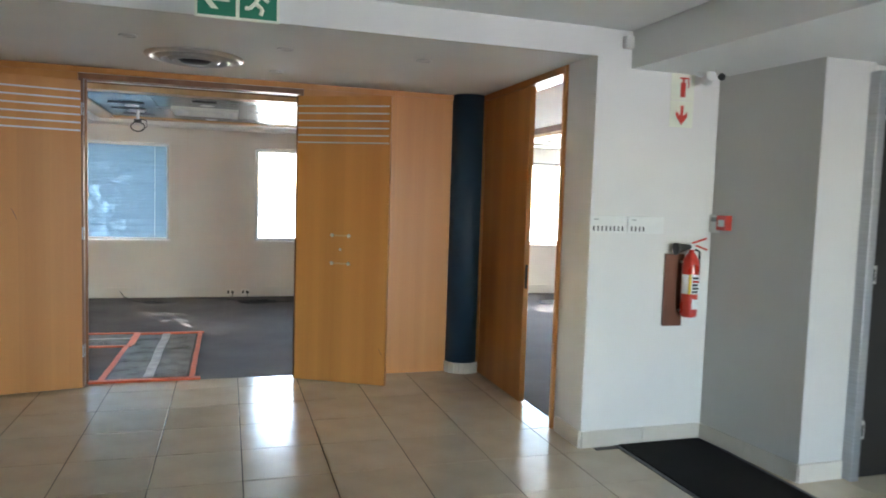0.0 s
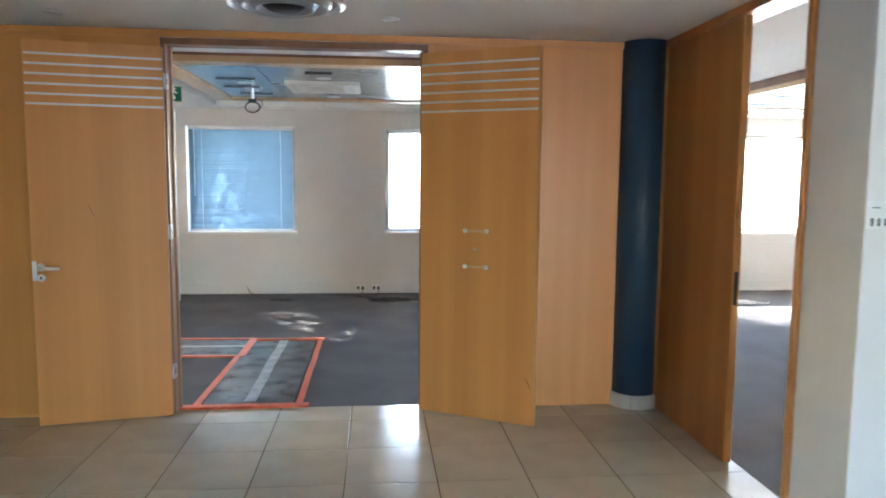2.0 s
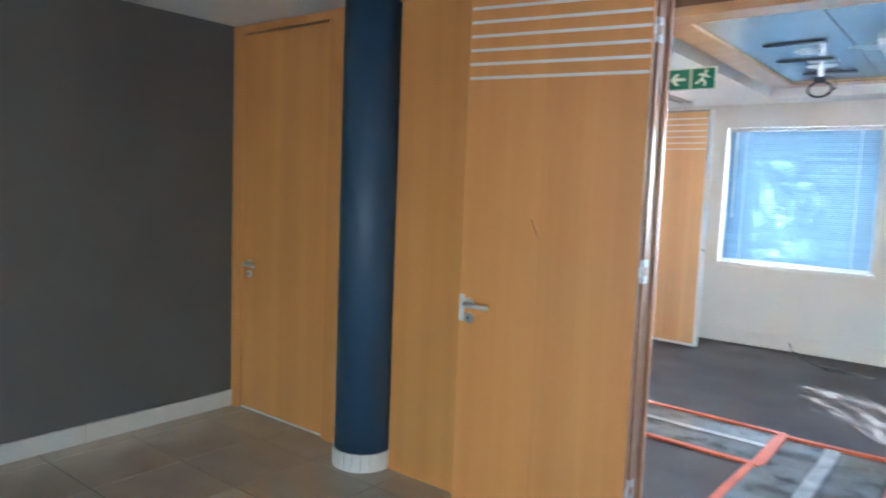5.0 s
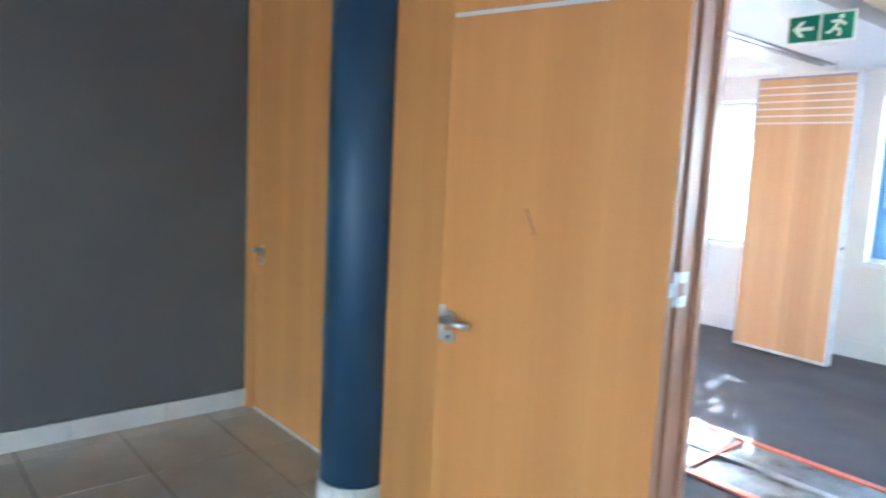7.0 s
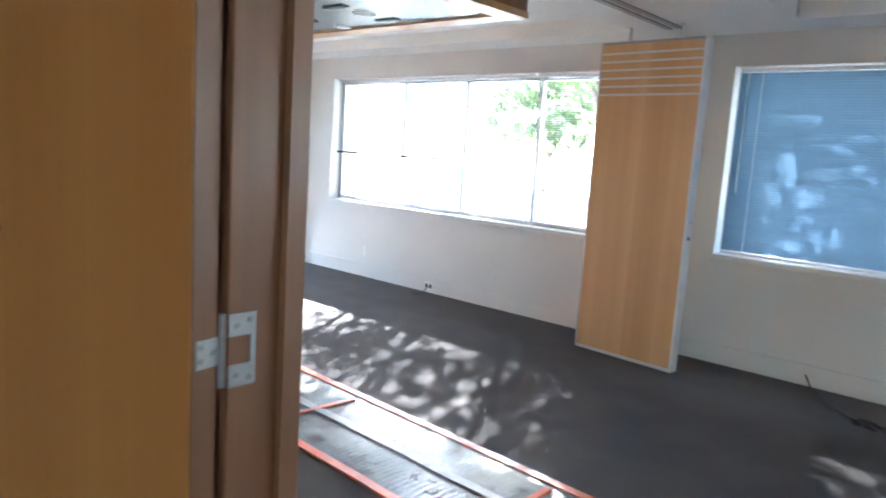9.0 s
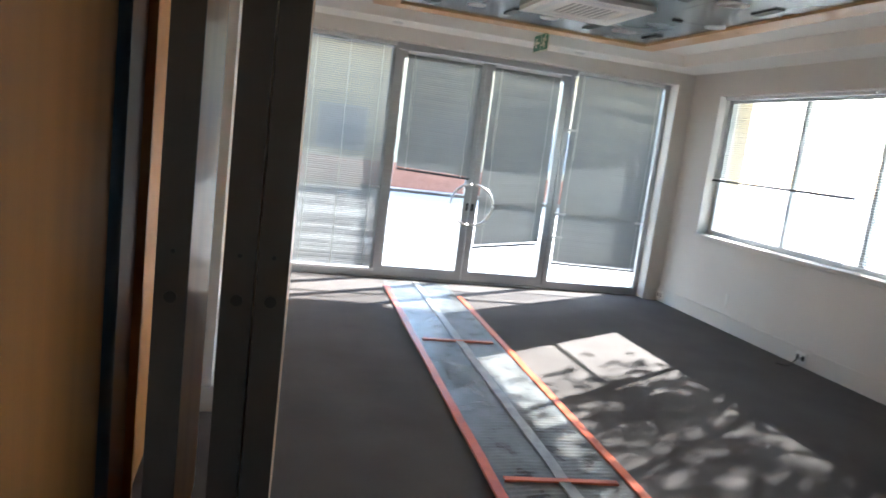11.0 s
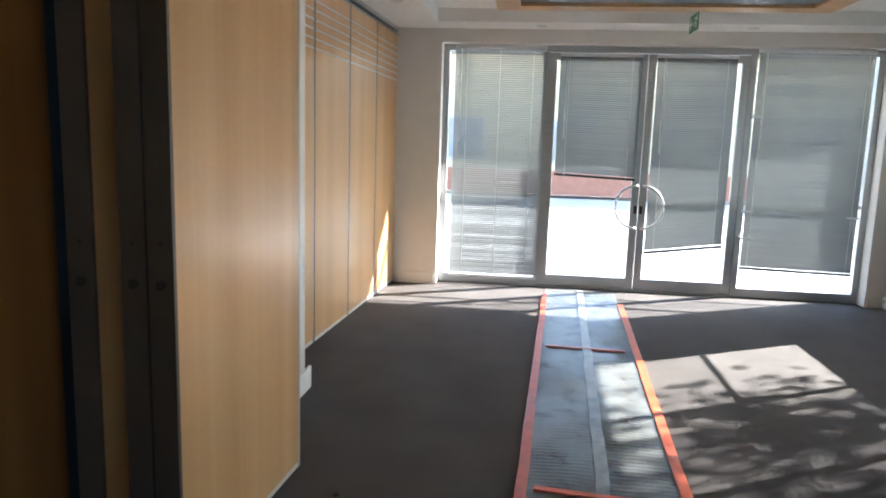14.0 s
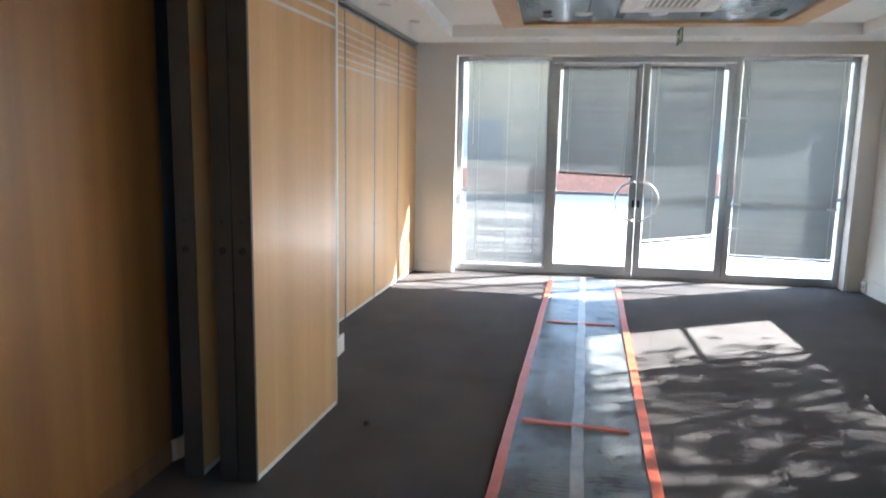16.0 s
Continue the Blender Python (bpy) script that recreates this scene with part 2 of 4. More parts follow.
def tube(points, r, seg=8):
    """A round cable or bar through the points."""
    bm = bmesh.new()
    pts = [Vector(p) for p in points]
    rings = []
    for i, p in enumerate(pts):
        d = (pts[min(i + 1, len(pts) - 1)] - pts[max(i - 1, 0)]).normalized()
        q = d.to_track_quat("Z", "Y")
        rings.append([bm.verts.new(p + q @ Vector((r * math.cos(a), r * math.sin(a), 0))) for a in (2 * math.pi * k / seg for k in range(seg))])
    for p, q in zip(rings, rings[1:]):
        for k in range(seg):
            bm.faces.new((p[k], p[(k + 1) % seg], q[(k + 1) % seg], q[k]))
    bm.faces.new(rings[-1])
    bm.faces.new(rings[0][::-1])
    bmesh.ops.recalc_face_normals(bm, faces=bm.faces)
    return bm


def link_mesh(name, bm, mat, smooth=False):
    me = bpy.data.meshes.new(name)
    bm.to_mesh(me)
    bm.free()
    me.materials.append(mat)
    if smooth:
        for p in me.polygons:
            p.use_smooth = len(p.vertices) == 4
    return new(name, me)


def part(name, bm, mat, parent, label="", smooth=False):
    ob = link_mesh(name, bm, mat, smooth)
    ob.parent = parent
    if label:
        tagged(ob, label)
    return ob


def thing(name, label, category, at=None, group="", kind=""):
    ob = new(name)
    ob.empty_display_size = 0.1
    if at is not None:
        ob.matrix_world = at
    return tagged(ob, label, category, group, kind)


def setting(name, bm, mat, label, smooth=False):
    return tagged(link_mesh(name, bm, mat, smooth), label, name.split("_")[0], kind="structure")


def wall_with_openings(name, axis, at0, at1, u0, u1, z1, holes, mat, label):
    """A wall with thickness at0..at1, that runs u0..u1; holes are (u0, u1, z0, z1), in order."""
    bm = bmesh.new()
    rows, u = [], u0
    for h0, h1, b, t in holes:
        rows += [(u, h0, 0, z1)] if h0 > u else []
        rows += [(h0, h1, 0, b)] if b > 0 else []
        rows += [(h0, h1, t, z1)] if t < z1 else []
        u = h1
    rows += [(u, u1, 0, z1)] if u1 > u else []
    for a, b, c, d in rows:
        box(bm, *((a, b, at0, at1) if axis == "x" else (at0, at1, a, b)), c, d)
    return setting(name, bm, mat, label)

# ---- the large structure ----
NY, WX, SOFFIT, COFFER = 11.11, -7.75, 2.56, 2.68
LOW, HIGH, RIGHT_LOW = 2.585, 2.75, 2.51
setting("floor_carpet", boxes((-8.1, 8.0, 6.14, NY + 0.02, -0.2, 0.0), (2.2, 8.0, 4.0, 6.14, -0.2, 0.0)), M_CARPET, "dark grey-brown carpet, bare and worn")
foyer_floor = setting("floor_foyer", boxes((-4.3, 2.2, -4.1, 6.14, -0.2, -0.004), (2.2, 5.0, -4.1, 3.92, -0.2, -0.004)), M_GROUT, "cream polished floor tiles with dark joints")
WINDOWS = [(-7.24, -3.42, 0.86, 2.32), (-2.46, -1.0, 0.86, 2.32), (0.256, 1.716, 0.86, 2.32), (3.08, 6.9, 0.86, 2.32)]
wall_with_openings("wall_north", "x", NY, NY + 0.25, -8.1, 8.1, 2.9, WINDOWS, M_WALL, "painted plaster outer wall with window openings")
wall_with_openings("wall_west", "y", -8.1, WX, 5.9, NY, 2.9, [(6.74, 10.92, 0.0, 2.43)], M_WALL, "painted plaster end wall with a wide glazed opening")
setting("wall_east", boxes((8.0, 8.15, 4.06, NY, 0, 2.9)), M_WALL, "plain painted wall closing the far end")
setting("wall_east_room", boxes((3.5, 8.0, 4.06, 4.16, 0, 2.9)), M_WALL, "plain painted wall closing the side room")
# the foyer's back wall, with the double door and the plain wooden door
wall_with_openings("wall_foyer", "x", 6.12, 6.16, -4.3, 2.28, 2.9, [(-4.12, -3.26, 0, 2.53), (-1.265, 0.453, 0, 2.49)], M_WALL, "partition between the foyer and the long room")
wall_with_openings("wall_side", "y", 2.112, 2.27, 3.91, 6.12, 2.9, [(4.33, 5.96, 0, 2.58)], M_WALLW, "white partition with a tall doorway")
setting("wall_switches", boxes((2.27, 3.05, 3.91, 4.06, 0, 2.9)), M_WALLW, "white painted wall with light switches")
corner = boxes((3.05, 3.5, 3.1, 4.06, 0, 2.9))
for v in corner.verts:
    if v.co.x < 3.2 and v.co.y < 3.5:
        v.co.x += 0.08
setting("wall_corner", corner, M_WALLC, "light grey return wall, toned down for dimmer light")
setting("wall_right", boxes((4.45, 4.6, -4.1, 3.1, 0, 2.9), (3.5, 4.6, 3.16, 3.3, 2.45, 2.9), (4.42, 4.6, 3.1, 3.3, 0, 2.9)), M_WALL, "grey painted wall beside the black door")
setting("wall_left", boxes((-4.35, -4.2, -4.1, 6.12, 0, 2.9)), M_WALLG, "plain grey foyer wall, colour darkened for its shade")
setting("wall_entrance", boxes((-4.35, 1.5, -4.15, -4.0, 0, 2.9), (3.5, 4.6, -4.15, -4.0, 0, 2.9), (1.5, 3.5, -4.15, -4.0, 2.52, 2.9), (1.5, 3.5, -4.15, -4.0, -0.2, 0.12)), M_WALLW, "white wall around an assumed, unseen entrance opening")
setting("wall_south_room", boxes((-8.1, -4.35, 5.7, 5.9, 0, 2.9)), M_WALL, "plain wall behind the folding partition")
setting("wall_pier", boxes((-4.55, -4.3, 5.9, 6.40, 0, SOFFIT)), M_WALLW, "white painted pier at the end of the partition")

# ceilings
setting("ceiling_foyer", boxes((-4.3, 2.13, 3.93, 6.12, LOW, 2.9)), M_CEIL, "smooth white lowered ceiling")
setting("ceiling_high", boxes((-4.3, 2.36, -4.3, 3.93, HIGH, 2.95)), M_CEIL, "white raised ceiling of the foyer")
beam = bmesh.new()
box(beam, 2.36, 4.6, -4.3, 3.91, RIGHT_LOW, 2.95)
for v in beam.verts:
    if v.co.x < 3 and v.co.y < 0:
        v.co.x += 0.5
setting("ceiling_beam", beam, M_CEIL, "white lowered ceiling edge")
setting("ceiling_drop_trim", boxes((-4.2, 2.13, 3.90, 3.928, LOW - 0.015, HIGH)), M_WALLW, "white edge of the lowered ceiling")


def room_ceiling():
    bm = boxes((-8.1, -7.36, 5.9, NY, SOFFIT, 2.9), (-7.36, 8.1, 10.69, NY, SOFFIT, 2.9), (-7.36, 2.27, 6.19, 6.74, SOFFIT, 2.9),
               (-3.15, -1.95, 6.74, 10.69, SOFFIT, 2.9), (-7.36, -4.3, 5.9, 6.19, SOFFIT, 2.9), (2.6, 3.4, 6.19, 10.69, SOFFIT, 2.9), (2.27, 8.1, 4.06, 6.19, SOFFIT, 2.9),
               (-7.36, -3.15, 6.74, 10.69, COFFER, 2.9), (-1.95, 2.6, 6.74, 10.69, COFFER, 2.9), (2.27, 2.6, 6.19, 6.74, SOFFIT, 2.9), (3.4, 8.1, 6.19, 10.69, COFFER, 2.9))
    return setting("ceiling_room", bm, M_CEIL, "white ceiling with a lowered border and recessed trays")


room_ceiling()

# outdoors
setting("wall_outer_reveal", boxes((-7.6, -7.242, NY + 0.251, NY + 0.42, -0.2, 2.455)), M_RENDER, "cream rendered pier beside the long window")
setting("ground", boxes((-300, 300, -300, 300, -0.35, -0.2)), M_PAVE, "pale sunlit paving around the building")
setting("roof_eave", boxes((-8.8, 8.8, NY + 0.25, 11.92, 2.46, 2.6), (-9.2, -8.1, 5.0, 11.92, 2.75, 2.9)), M_WALLW, "white roof edge above the windows")
setting("roof_slab", boxes((-8.8, 8.8, -4.6, 11.92, 2.96, 3.1)), M_ROOF, "flat roof over the rooms")


# ---- tiles and skirtings of the foyer ----
def skirting(name, x0, x1, y0, y1, h=0.11):
    """A row of skirting tiles, each about half a metre long, against one wall."""
    base = setting("skirting_" + name, boxes((x0 + 0.002, x1 - 0.002, y0 + 0.002, y1 - 0.002, 0.0, h - 0.003)), M_GROUT, "cream tiled skirting")
    along_x = x1 - x0 > y1 - y0
    a, b = (x0, x1) if along_x else (y0, y1)
    n = max(1, round((b - a) / 0.5))
    for k in range(n):
        p, q = a + (b - a) * k / n + 0.0015, a + (b - a) * (k + 1) / n - 0.0015
        part("skirting_tile", boxes((p, q, y0 - 0.002, y1 + 0.002, 0.001, h) if along_x else (x0 - 0.002, x1 + 0.002, p, q, 0.001, h)), M_SKIRT, base)
    return base


skirting("switch_wall", 2.115, 3.035, 3.895, 3.909)
skirting("side_wall", 2.096, 2.11, 3.905, 4.26)
corner_skirt = skirting("corner", -0.014, 0.0, 0.0, 0.81)
corner_skirt.matrix_world = pose(3.128, 3.09, 0, 0, 0, 5.6)
skirting("corner_front", 3.12, 3.45, 3.085, 3.099)
skirting("left_wall", -4.198, -4.184, -3.99, 6.11)
setting("skirting_pier", boxes((-4.565, -4.29, 6.42, 6.434, 0, 0.13), (-4.29, -4.276, 6.2, 6.434, 0, 0.13)), M_WALLW, "white skirting round the pier")


def trunking():
    ob = setting("baseboard_north", boxes((-7.74, 7.9, NY - 0.02, NY - 0.001, 0, 0.15), (-7.74, 7.9, NY - 0.03, NY - 0.02, 0.142, 0.158), bevel=0.003), M_WALL, "painted skirting trunking under the windows")
    return ob


trunking()
setting("baseboard_west", boxes((WX + 0.001, WX + 0.016, 6.31, 6.72, 0, 0.12), (WX + 0.001, WX + 0.016, 10.94, NY - 0.03, 0, 0.12)), M_WALL, "painted skirting of the end wall")


# ---- windows ----
def window(number, x0, x1, z0, z1, mullions):
    y = NY + 0.13
    w = thing("window_%d" % number, "aluminium framed window with a painted sill", "window", kind="structure")
    part("window_frame", boxes((x0, x0 + 0.06, y, y + 0.05, z0, z1), (x1 - 0.06, x1, y, y + 0.05, z0, z1), (x0, x1, y + 0.002, y + 0.048, z0, z0 + 0.06), (x0, x1, y + 0.002, y + 0.048, z1 - 0.06, z1)), M_ALU, w)
    for mx in mullions:
        part("mullion", boxes((mx - 0.021, mx + 0.021, y + 0.004, y + 0.046, z0 + 0.06, z1 - 0.06)), M_ALU, w)
    part("window_sill", boxes((x0 - 0.02, x1 + 0.02, NY - 0.025, y, z0 - 0.03, z0 + 0.012), bevel=0.004), M_WALLW, w)
    edges = [x0 + 0.06] + [m for m in mullions] + [x1 - 0.06]
    for a, b in zip(edges, edges[1:]):
        pane = part("pane", boxes((a, b, y + 0.02, y + 0.026, z0 + 0.06, z1 - 0.06)), M_GLASS, w)
        pane.visible_shadow = False
    return w


window(1, *WINDOWS[0], (-6.14, -5.23, -4.31))
window(2, *WINDOWS[1], ())
window(3, *WINDOWS[2], ())
window(4, *WINDOWS[3], (4.1,))


def blind(name_label, length, drop, tilt, at, skew=0.0, cords=(0.12, 0.88), slat=None):
    """A venetian blind hung from its head rail: x along the rail, z down from 0; -y faces the room. tilt in degrees from flat."""
    b = thing("venetian_blind", name_label, "blind", at, group="venetian blinds")
    part("headrail", boxes((0, length, -0.016, 0.016, -0.03, 0), bevel=0.003), M_PAINTALU, b)
    pitch, deep = 0.021, 0.0125
    n = int((drop - 0.05) / pitch)
    verts, faces = [], []
    a = radians(tilt)
    ca, sa = math.cos(a), math.sin(a)
    rng = random.Random(int(length * 1000) + int(drop * 100))
    for k in range(n):
        z = -0.045 - k * pitch
        s = skew * k / n
        wob = rng.uniform(-0.05, 0.05)
        c2, s2 = math.cos(a + wob), math.sin(a + wob)
        for px, dz in ((0.004, 0.0), (length - 0.004, s)):
            for q, lift in ((-1, 0.0), (0, 0.0015), (1, 0.0)):
                verts.append((px, q * deep * c2 - lift * s2, z + dz + q * deep * s2 + lift * c2))
        o = 6 * k
        faces += [(o, o + 1, o + 4, o + 3), (o + 1, o + 2, o + 5, o + 4)]
    me = bpy.data.meshes.new("slats")
    me.from_pydata(verts, [], faces)
    me.materials.append(slat or M_BLIND)
    sl = new("slats", me)
    sl.parent = b
    tagged(sl, kind="stuff")
    rail = boxes((0, length, -0.012, 0.012, -drop - 0.012, -drop + 0.012), bevel=0.003)
    for v in rail.verts:
        v.co.z += skew * v.co.x / length
    part("bottom_rail", rail, M_BLACK if skew or drop < 1.4 else M_PAINTALU, b)
    for c in cords:
        part("ladder_cord", rods(((c * length, -0.015, -0.03), (c * length, -0.015, -drop + skew * c), 0.0016, None, 6), ((c * length, 0.015, -0.03), (c * length, 0.015, -drop + skew * c), 0.0016, None, 6)), M_WHITE, b)
    part("tilt_wand", rods(((0.07, -0.03, -0.03), (0.07, -0.032, -min(0.95, drop * 0.7)), 0.004, None, 8)), M_WHITE, b, "clear plastic tilt wand")
    return b


BY = NY + 0.06
blind("pale venetian blind half raised over a window", 1.85, 0.86, 28, pose(-7.2, BY, 2.31))
blind("pale open venetian blind lowered over a window", 0.98, 1.40, 16, pose(-5.32, BY, 2.31))
blind("pale open venetian blind lowered over a window", 0.84, 1.40, 16, pose(-4.31, BY, 2.31))
blind("closed venetian blind lowered over a window, tinted blue for skylight", 1.40, 1.42, 67, pose(-2.43, BY, 2.31), slat=M_BLINDBLUE)
blind("pale open venetian blind lowered over a window", 1.40, 1.42, 8, pose(0.285, BY, 2.31))


# ---- glazed garden doors at the west end ----
GX = -7.94
def glazed_front():
    z1 = 2.43
    f = thing("glazed_front", "aluminium glazed front with two fixed side panes", "glazed front", kind="structure")
    part("head_rail", boxes((GX - 0.03, GX + 0.03, 6.74, 10.92, z1 - 0.06, z1)), M_ALU, f)
    for y in (6.77, 7.77, 9.74, 10.89):
        part("post", boxes((GX - 0.032, GX + 0.032, y - 0.03, y + 0.03, 0, z1 - 0.06)), M_ALU, f)
    for a, b in ((6.80, 7.74), (9.77, 10.86)):
        part("bottom_rail", boxes((GX - 0.028, GX + 0.028, a, b, 0.0, 0.09)), M_ALU, f)
        part("mid_rail", boxes((GX - 0.02, GX + 0.02, a, b, 0.93, 0.965)), M_ALU, f)
        part("pane", boxes((GX - 0.003, GX + 0.003, a, b, 0.09, 2.37)), M_GLASS, f).visible_shadow = False
    part("threshold", boxes((GX - 0.06, GX + 0.06, 7.8, 9.71, 0.0, 0.018)), M_ALU, f)


def glazed_door(number, y0, y1, meet):
    d = thing("door_%d" % number, "closed aluminium glazed door with a half-ring steel handle", "door", kind="structure")
    s = 0.075
    part("stile", boxes((GX - 0.022, GX + 0.022, y0, y0 + s, 0.02, 2.365), bevel=0.003), M_ALU, d)
    part("stile", boxes((GX - 0.022, GX + 0.022, y1 - s, y1, 0.02, 2.365), bevel=0.003), M_ALU, d)
    part("bottom_rail", boxes((GX - 0.021, GX + 0.021, y0 + s, y1 - s, 0.02, 0.13)), M_ALU, d)
    part("top_rail", boxes((GX - 0.021, GX + 0.021, y0 + s, y1 - s, 2.29, 2.365)), M_ALU, d)
    part("mid_rail", boxes((GX - 0.014, GX + 0.014, y0 + s, y1 - s, 0.925, 0.955)), M_ALU, d)
    part("pane", boxes((GX - 0.003, GX + 0.003, y0 + s, y1 - s, 0.13, 2.29)), M_GLASS, d).visible_shadow = False
    side = -1 if meet == y1 else 1
    cy, cz, r, hx = meet + side * 0.018, 0.87, 0.215, GX + 0.085
    arc = [(hx, cy + side * r * math.cos(a), cz + r * math.sin(a)) for a in (math.pi * (k / 20 - 0.5) for k in range(21))]
    h = part("handle", tube(arc, 0.0125, 12), M_STEEL, d, "half-ring steel pull handle", smooth=True)
    for a in (arc[1], arc[-2]):
        part("standoff", rods(((GX + 0.02, a[1], a[2]), (hx, a[1], a[2]), 0.009)), M_STEEL, h)
    part("lock", boxes((GX + 0.02, GX + 0.035, meet + side * 0.025 - 0.014, meet + side * 0.025 + 0.014, 0.80, 0.88), bevel=0.004), M_BLACK, d)


glazed_front()
glazed_door(1, 7.80, 8.752, 8.752)
glazed_door(2, 8.758, 9.71, 8.758)
BX = GX + 0.075


def blind_clip(y, z):
    c = thing("blind_clip", "small bright metal clip holding the side of a blind", "clip", group="blind clips")
    part("arm", boxes((GX + 0.0325, BX + 0.03, y, y + 0.012, z, z + 0.02), bevel=0.002), M_PAINTALU, c)
    part("plate", boxes((BX + 0.022, BX + 0.03, y + 0.0125, y + 0.10, z + 0.001, z + 0.019), bevel=0.002), M_PAINTALU, c)


for clip_y, clip_z in ((9.745, 1.78), (9.745, 0.86), (9.745, 0.60), (7.64, 0.95), (10.72, 0.84)):
    blind_clip(clip_y, clip_z)
blind("grey venetian blind lowered to the floor over a side pane", 0.91, 2.33, 45, pose(BX, 6.86, 2.42, 0, 0, 90), cords=(0.14, 0.5, 0.86))
blind("grey venetian blind half raised on a glazed door", 0.80, 1.19, 58, pose(GX + 0.045, 7.90, 2.36, 0, 0, 90), -0.03)
blind("grey venetian blind with a crooked bottom rail on a glazed door", 0.755, 1.95, 56, pose(GX + 0.045, 8.835, 2.36, 0, 0, 90), 0.10)
blind("grey venetian blind lowered most of the way over a side pane", 1.05, 2.11, 58, pose(BX, 9.765, 2.42, 0, 0, 90), -0.02, cords=(0.06, 0.94))


# ---- operable wall panels ----
def striped_face(parent, x0, x1, y0, y1, tops, h=0.014):
    for z in tops:
        part("inlay_stripe", boxes((x0, x1, y0, y1, z, z + h)), M_STRIPE, parent)


def partition_panel(label, width, at, wood=M_WOODP, thick=0.095, high=2.45, edge=None):
    """A sliding partition panel: x along it from its edge, y through it, veneer faces in an aluminium frame."""
    p = thing("partition_panel", label, "partition panel", at, group="sliding partition panels")
    e = 0.016
    part("edge_profile", boxes((0, e, 0, thick, 0.012, high), (e, e + 0.012, 0.012, thick - 0.012, 0.03, high - 0.02), bevel=0.0015), edge or M_EDGE, p)
    part("edge_profile", boxes((width - e, width, 0, thick, 0.012, high)), M_ALU, p)
    part("bottom_seal", boxes((e, width - e, 0.004, thick - 0.004, 0.012, 0.04)), M_PAINTALU, p)
    part("top_seal", boxes((e, width - e, 0.004, thick - 0.004, high - 0.02, high)), M_GREYPL, p)
    for y0, y1 in ((0.001, 0.018), (thick - 0.018, thick - 0.001)):
        f = part("veneer_face", boxes((e, width - e, y0, y1, 0.04, high - 0.02)), wood, p)
        out = (y0 - 0.0035, y0) if y0 < 0.01 else (y1, y1 + 0.0035)
        striped_face(f, e, width - e, *out, [2.045 + 0.062 * k for k in range(6)])
    part("core", boxes((e + 0.012, width - e, 0.019, thick - 0.019, 0.05, high - 0.03)), M_BLACK, p)
    part("edge_bolt", rods(((-0.004, thick / 2, 1.02), (0.002, thick / 2, 1.02), 0.016)), M_BLACK, p, "dark round edge bolt")
    part("edge_bolt", rods(((-0.002, thick / 2, 1.14), (0.002, thick / 2, 1.14), 0.006)), M_BLACK, p)
    part("hanger", rods(((width * 0.25, thick / 2, high), (width * 0.25, thick / 2, SOFFIT - 0.002), 0.012)), M_STEEL, p)
    part("hanger", rods(((width * 0.75, thick / 2, high), (width * 0.75, thick / 2, SOFFIT - 0.002), 0.012)), M_STEEL, p)
    return p


# the stack beside the door: its edges face east
for yc, wide, turn, lab in ((6.609, 0.955, 176.6, "outermost maple panel of the parked stack, with pale inlaid stripes"), (6.522, 0.95, 177.0, "maple panel in the middle of the parked stack"), (6.358, 0.90, 180.0, "inner maple panel of the parked stack, set apart by a gap")):
    partition_panel(lab, wide, pose(-2.605, yc + 0.041, 0, 0, 0, turn), thick=0.082)
# the panel parked at the window wall
# paler edge colour here, standing in for the window light on it
partition_panel("single maple partition panel standing parked near the window wall", 0.865, pose(-2.44, 10.575, 0, 0, 0, 175.2), edge=M_PAINTALU)
# the closed partition
for k in range(4):
    x = -4.56 - 0.05 - 0.79 * k
    partition_panel("maple panel of the closed sliding partition", 0.787, pose(x, 6.15 + 0.036 * k, 0, 0, 0, 177.4), M_WOODP, high=2.50)
track = setting("ceiling_track", boxes((-2.86, -2.815, 6.2, 10.7, SOFFIT - 0.012, SOFFIT - 0.001), (-2.775, -2.73, 6.2, 10.7, SOFFIT - 0.012, SOFFIT - 0.001)), M_ALU, "aluminium ceiling track of the sliding partition")
south_track = setting("ceiling_track_south", boxes((0.0, 3.14, -0.01, 0.1, 2.525, SOFFIT - 0.002)), M_ALU, "aluminium track above the closed partition")
south_track.matrix_world = pose(-4.6, 6.15, 0, 0, 0, 177.4)


# ---- wood lining of the foyer ----
def lining(name, x0, x1, y0, y1, z1=LOW - 0.002):
    ob = setting("panelling_" + name, boxes((x0, x1, y0, y1, 0.004, z1), bevel=0.002), M_WOOD, "maple veneered wall lining")
    part("panelling_plinth", boxes((x0, x1, y0 - 0.006, y0 - 0.001, 0.001, 0.02)), M_WOOD, ob)


lining("left_of_door", -2.66, -1.29, 6.056, 6.118)
lining("left_corner", -3.236, -2.665, 6.095, 6.118)
lining("left_edge", -4.198, -4.145, 6.095, 6.118)
lining("right_of_door", 0.476, 1.9, 6.056, 6.118)
setting("panelling_inside", boxes((-3.22, -1.287, 6.162, 6.174, 0.1, SOFFIT - 0.002), (0.475, 2.25, 6.162, 6.174, 0.1, SOFFIT - 0.002)), M_WOODI, "maple wall lining inside the room, darkened for shade")
setting("baseboard_inside", boxes((-3.22, -1.287, 6.162, 6.178, 0, 0.1), (0.475, 2.25, 6.162, 6.178, 0, 0.1)), M_WOODD, "dark timber skirting")


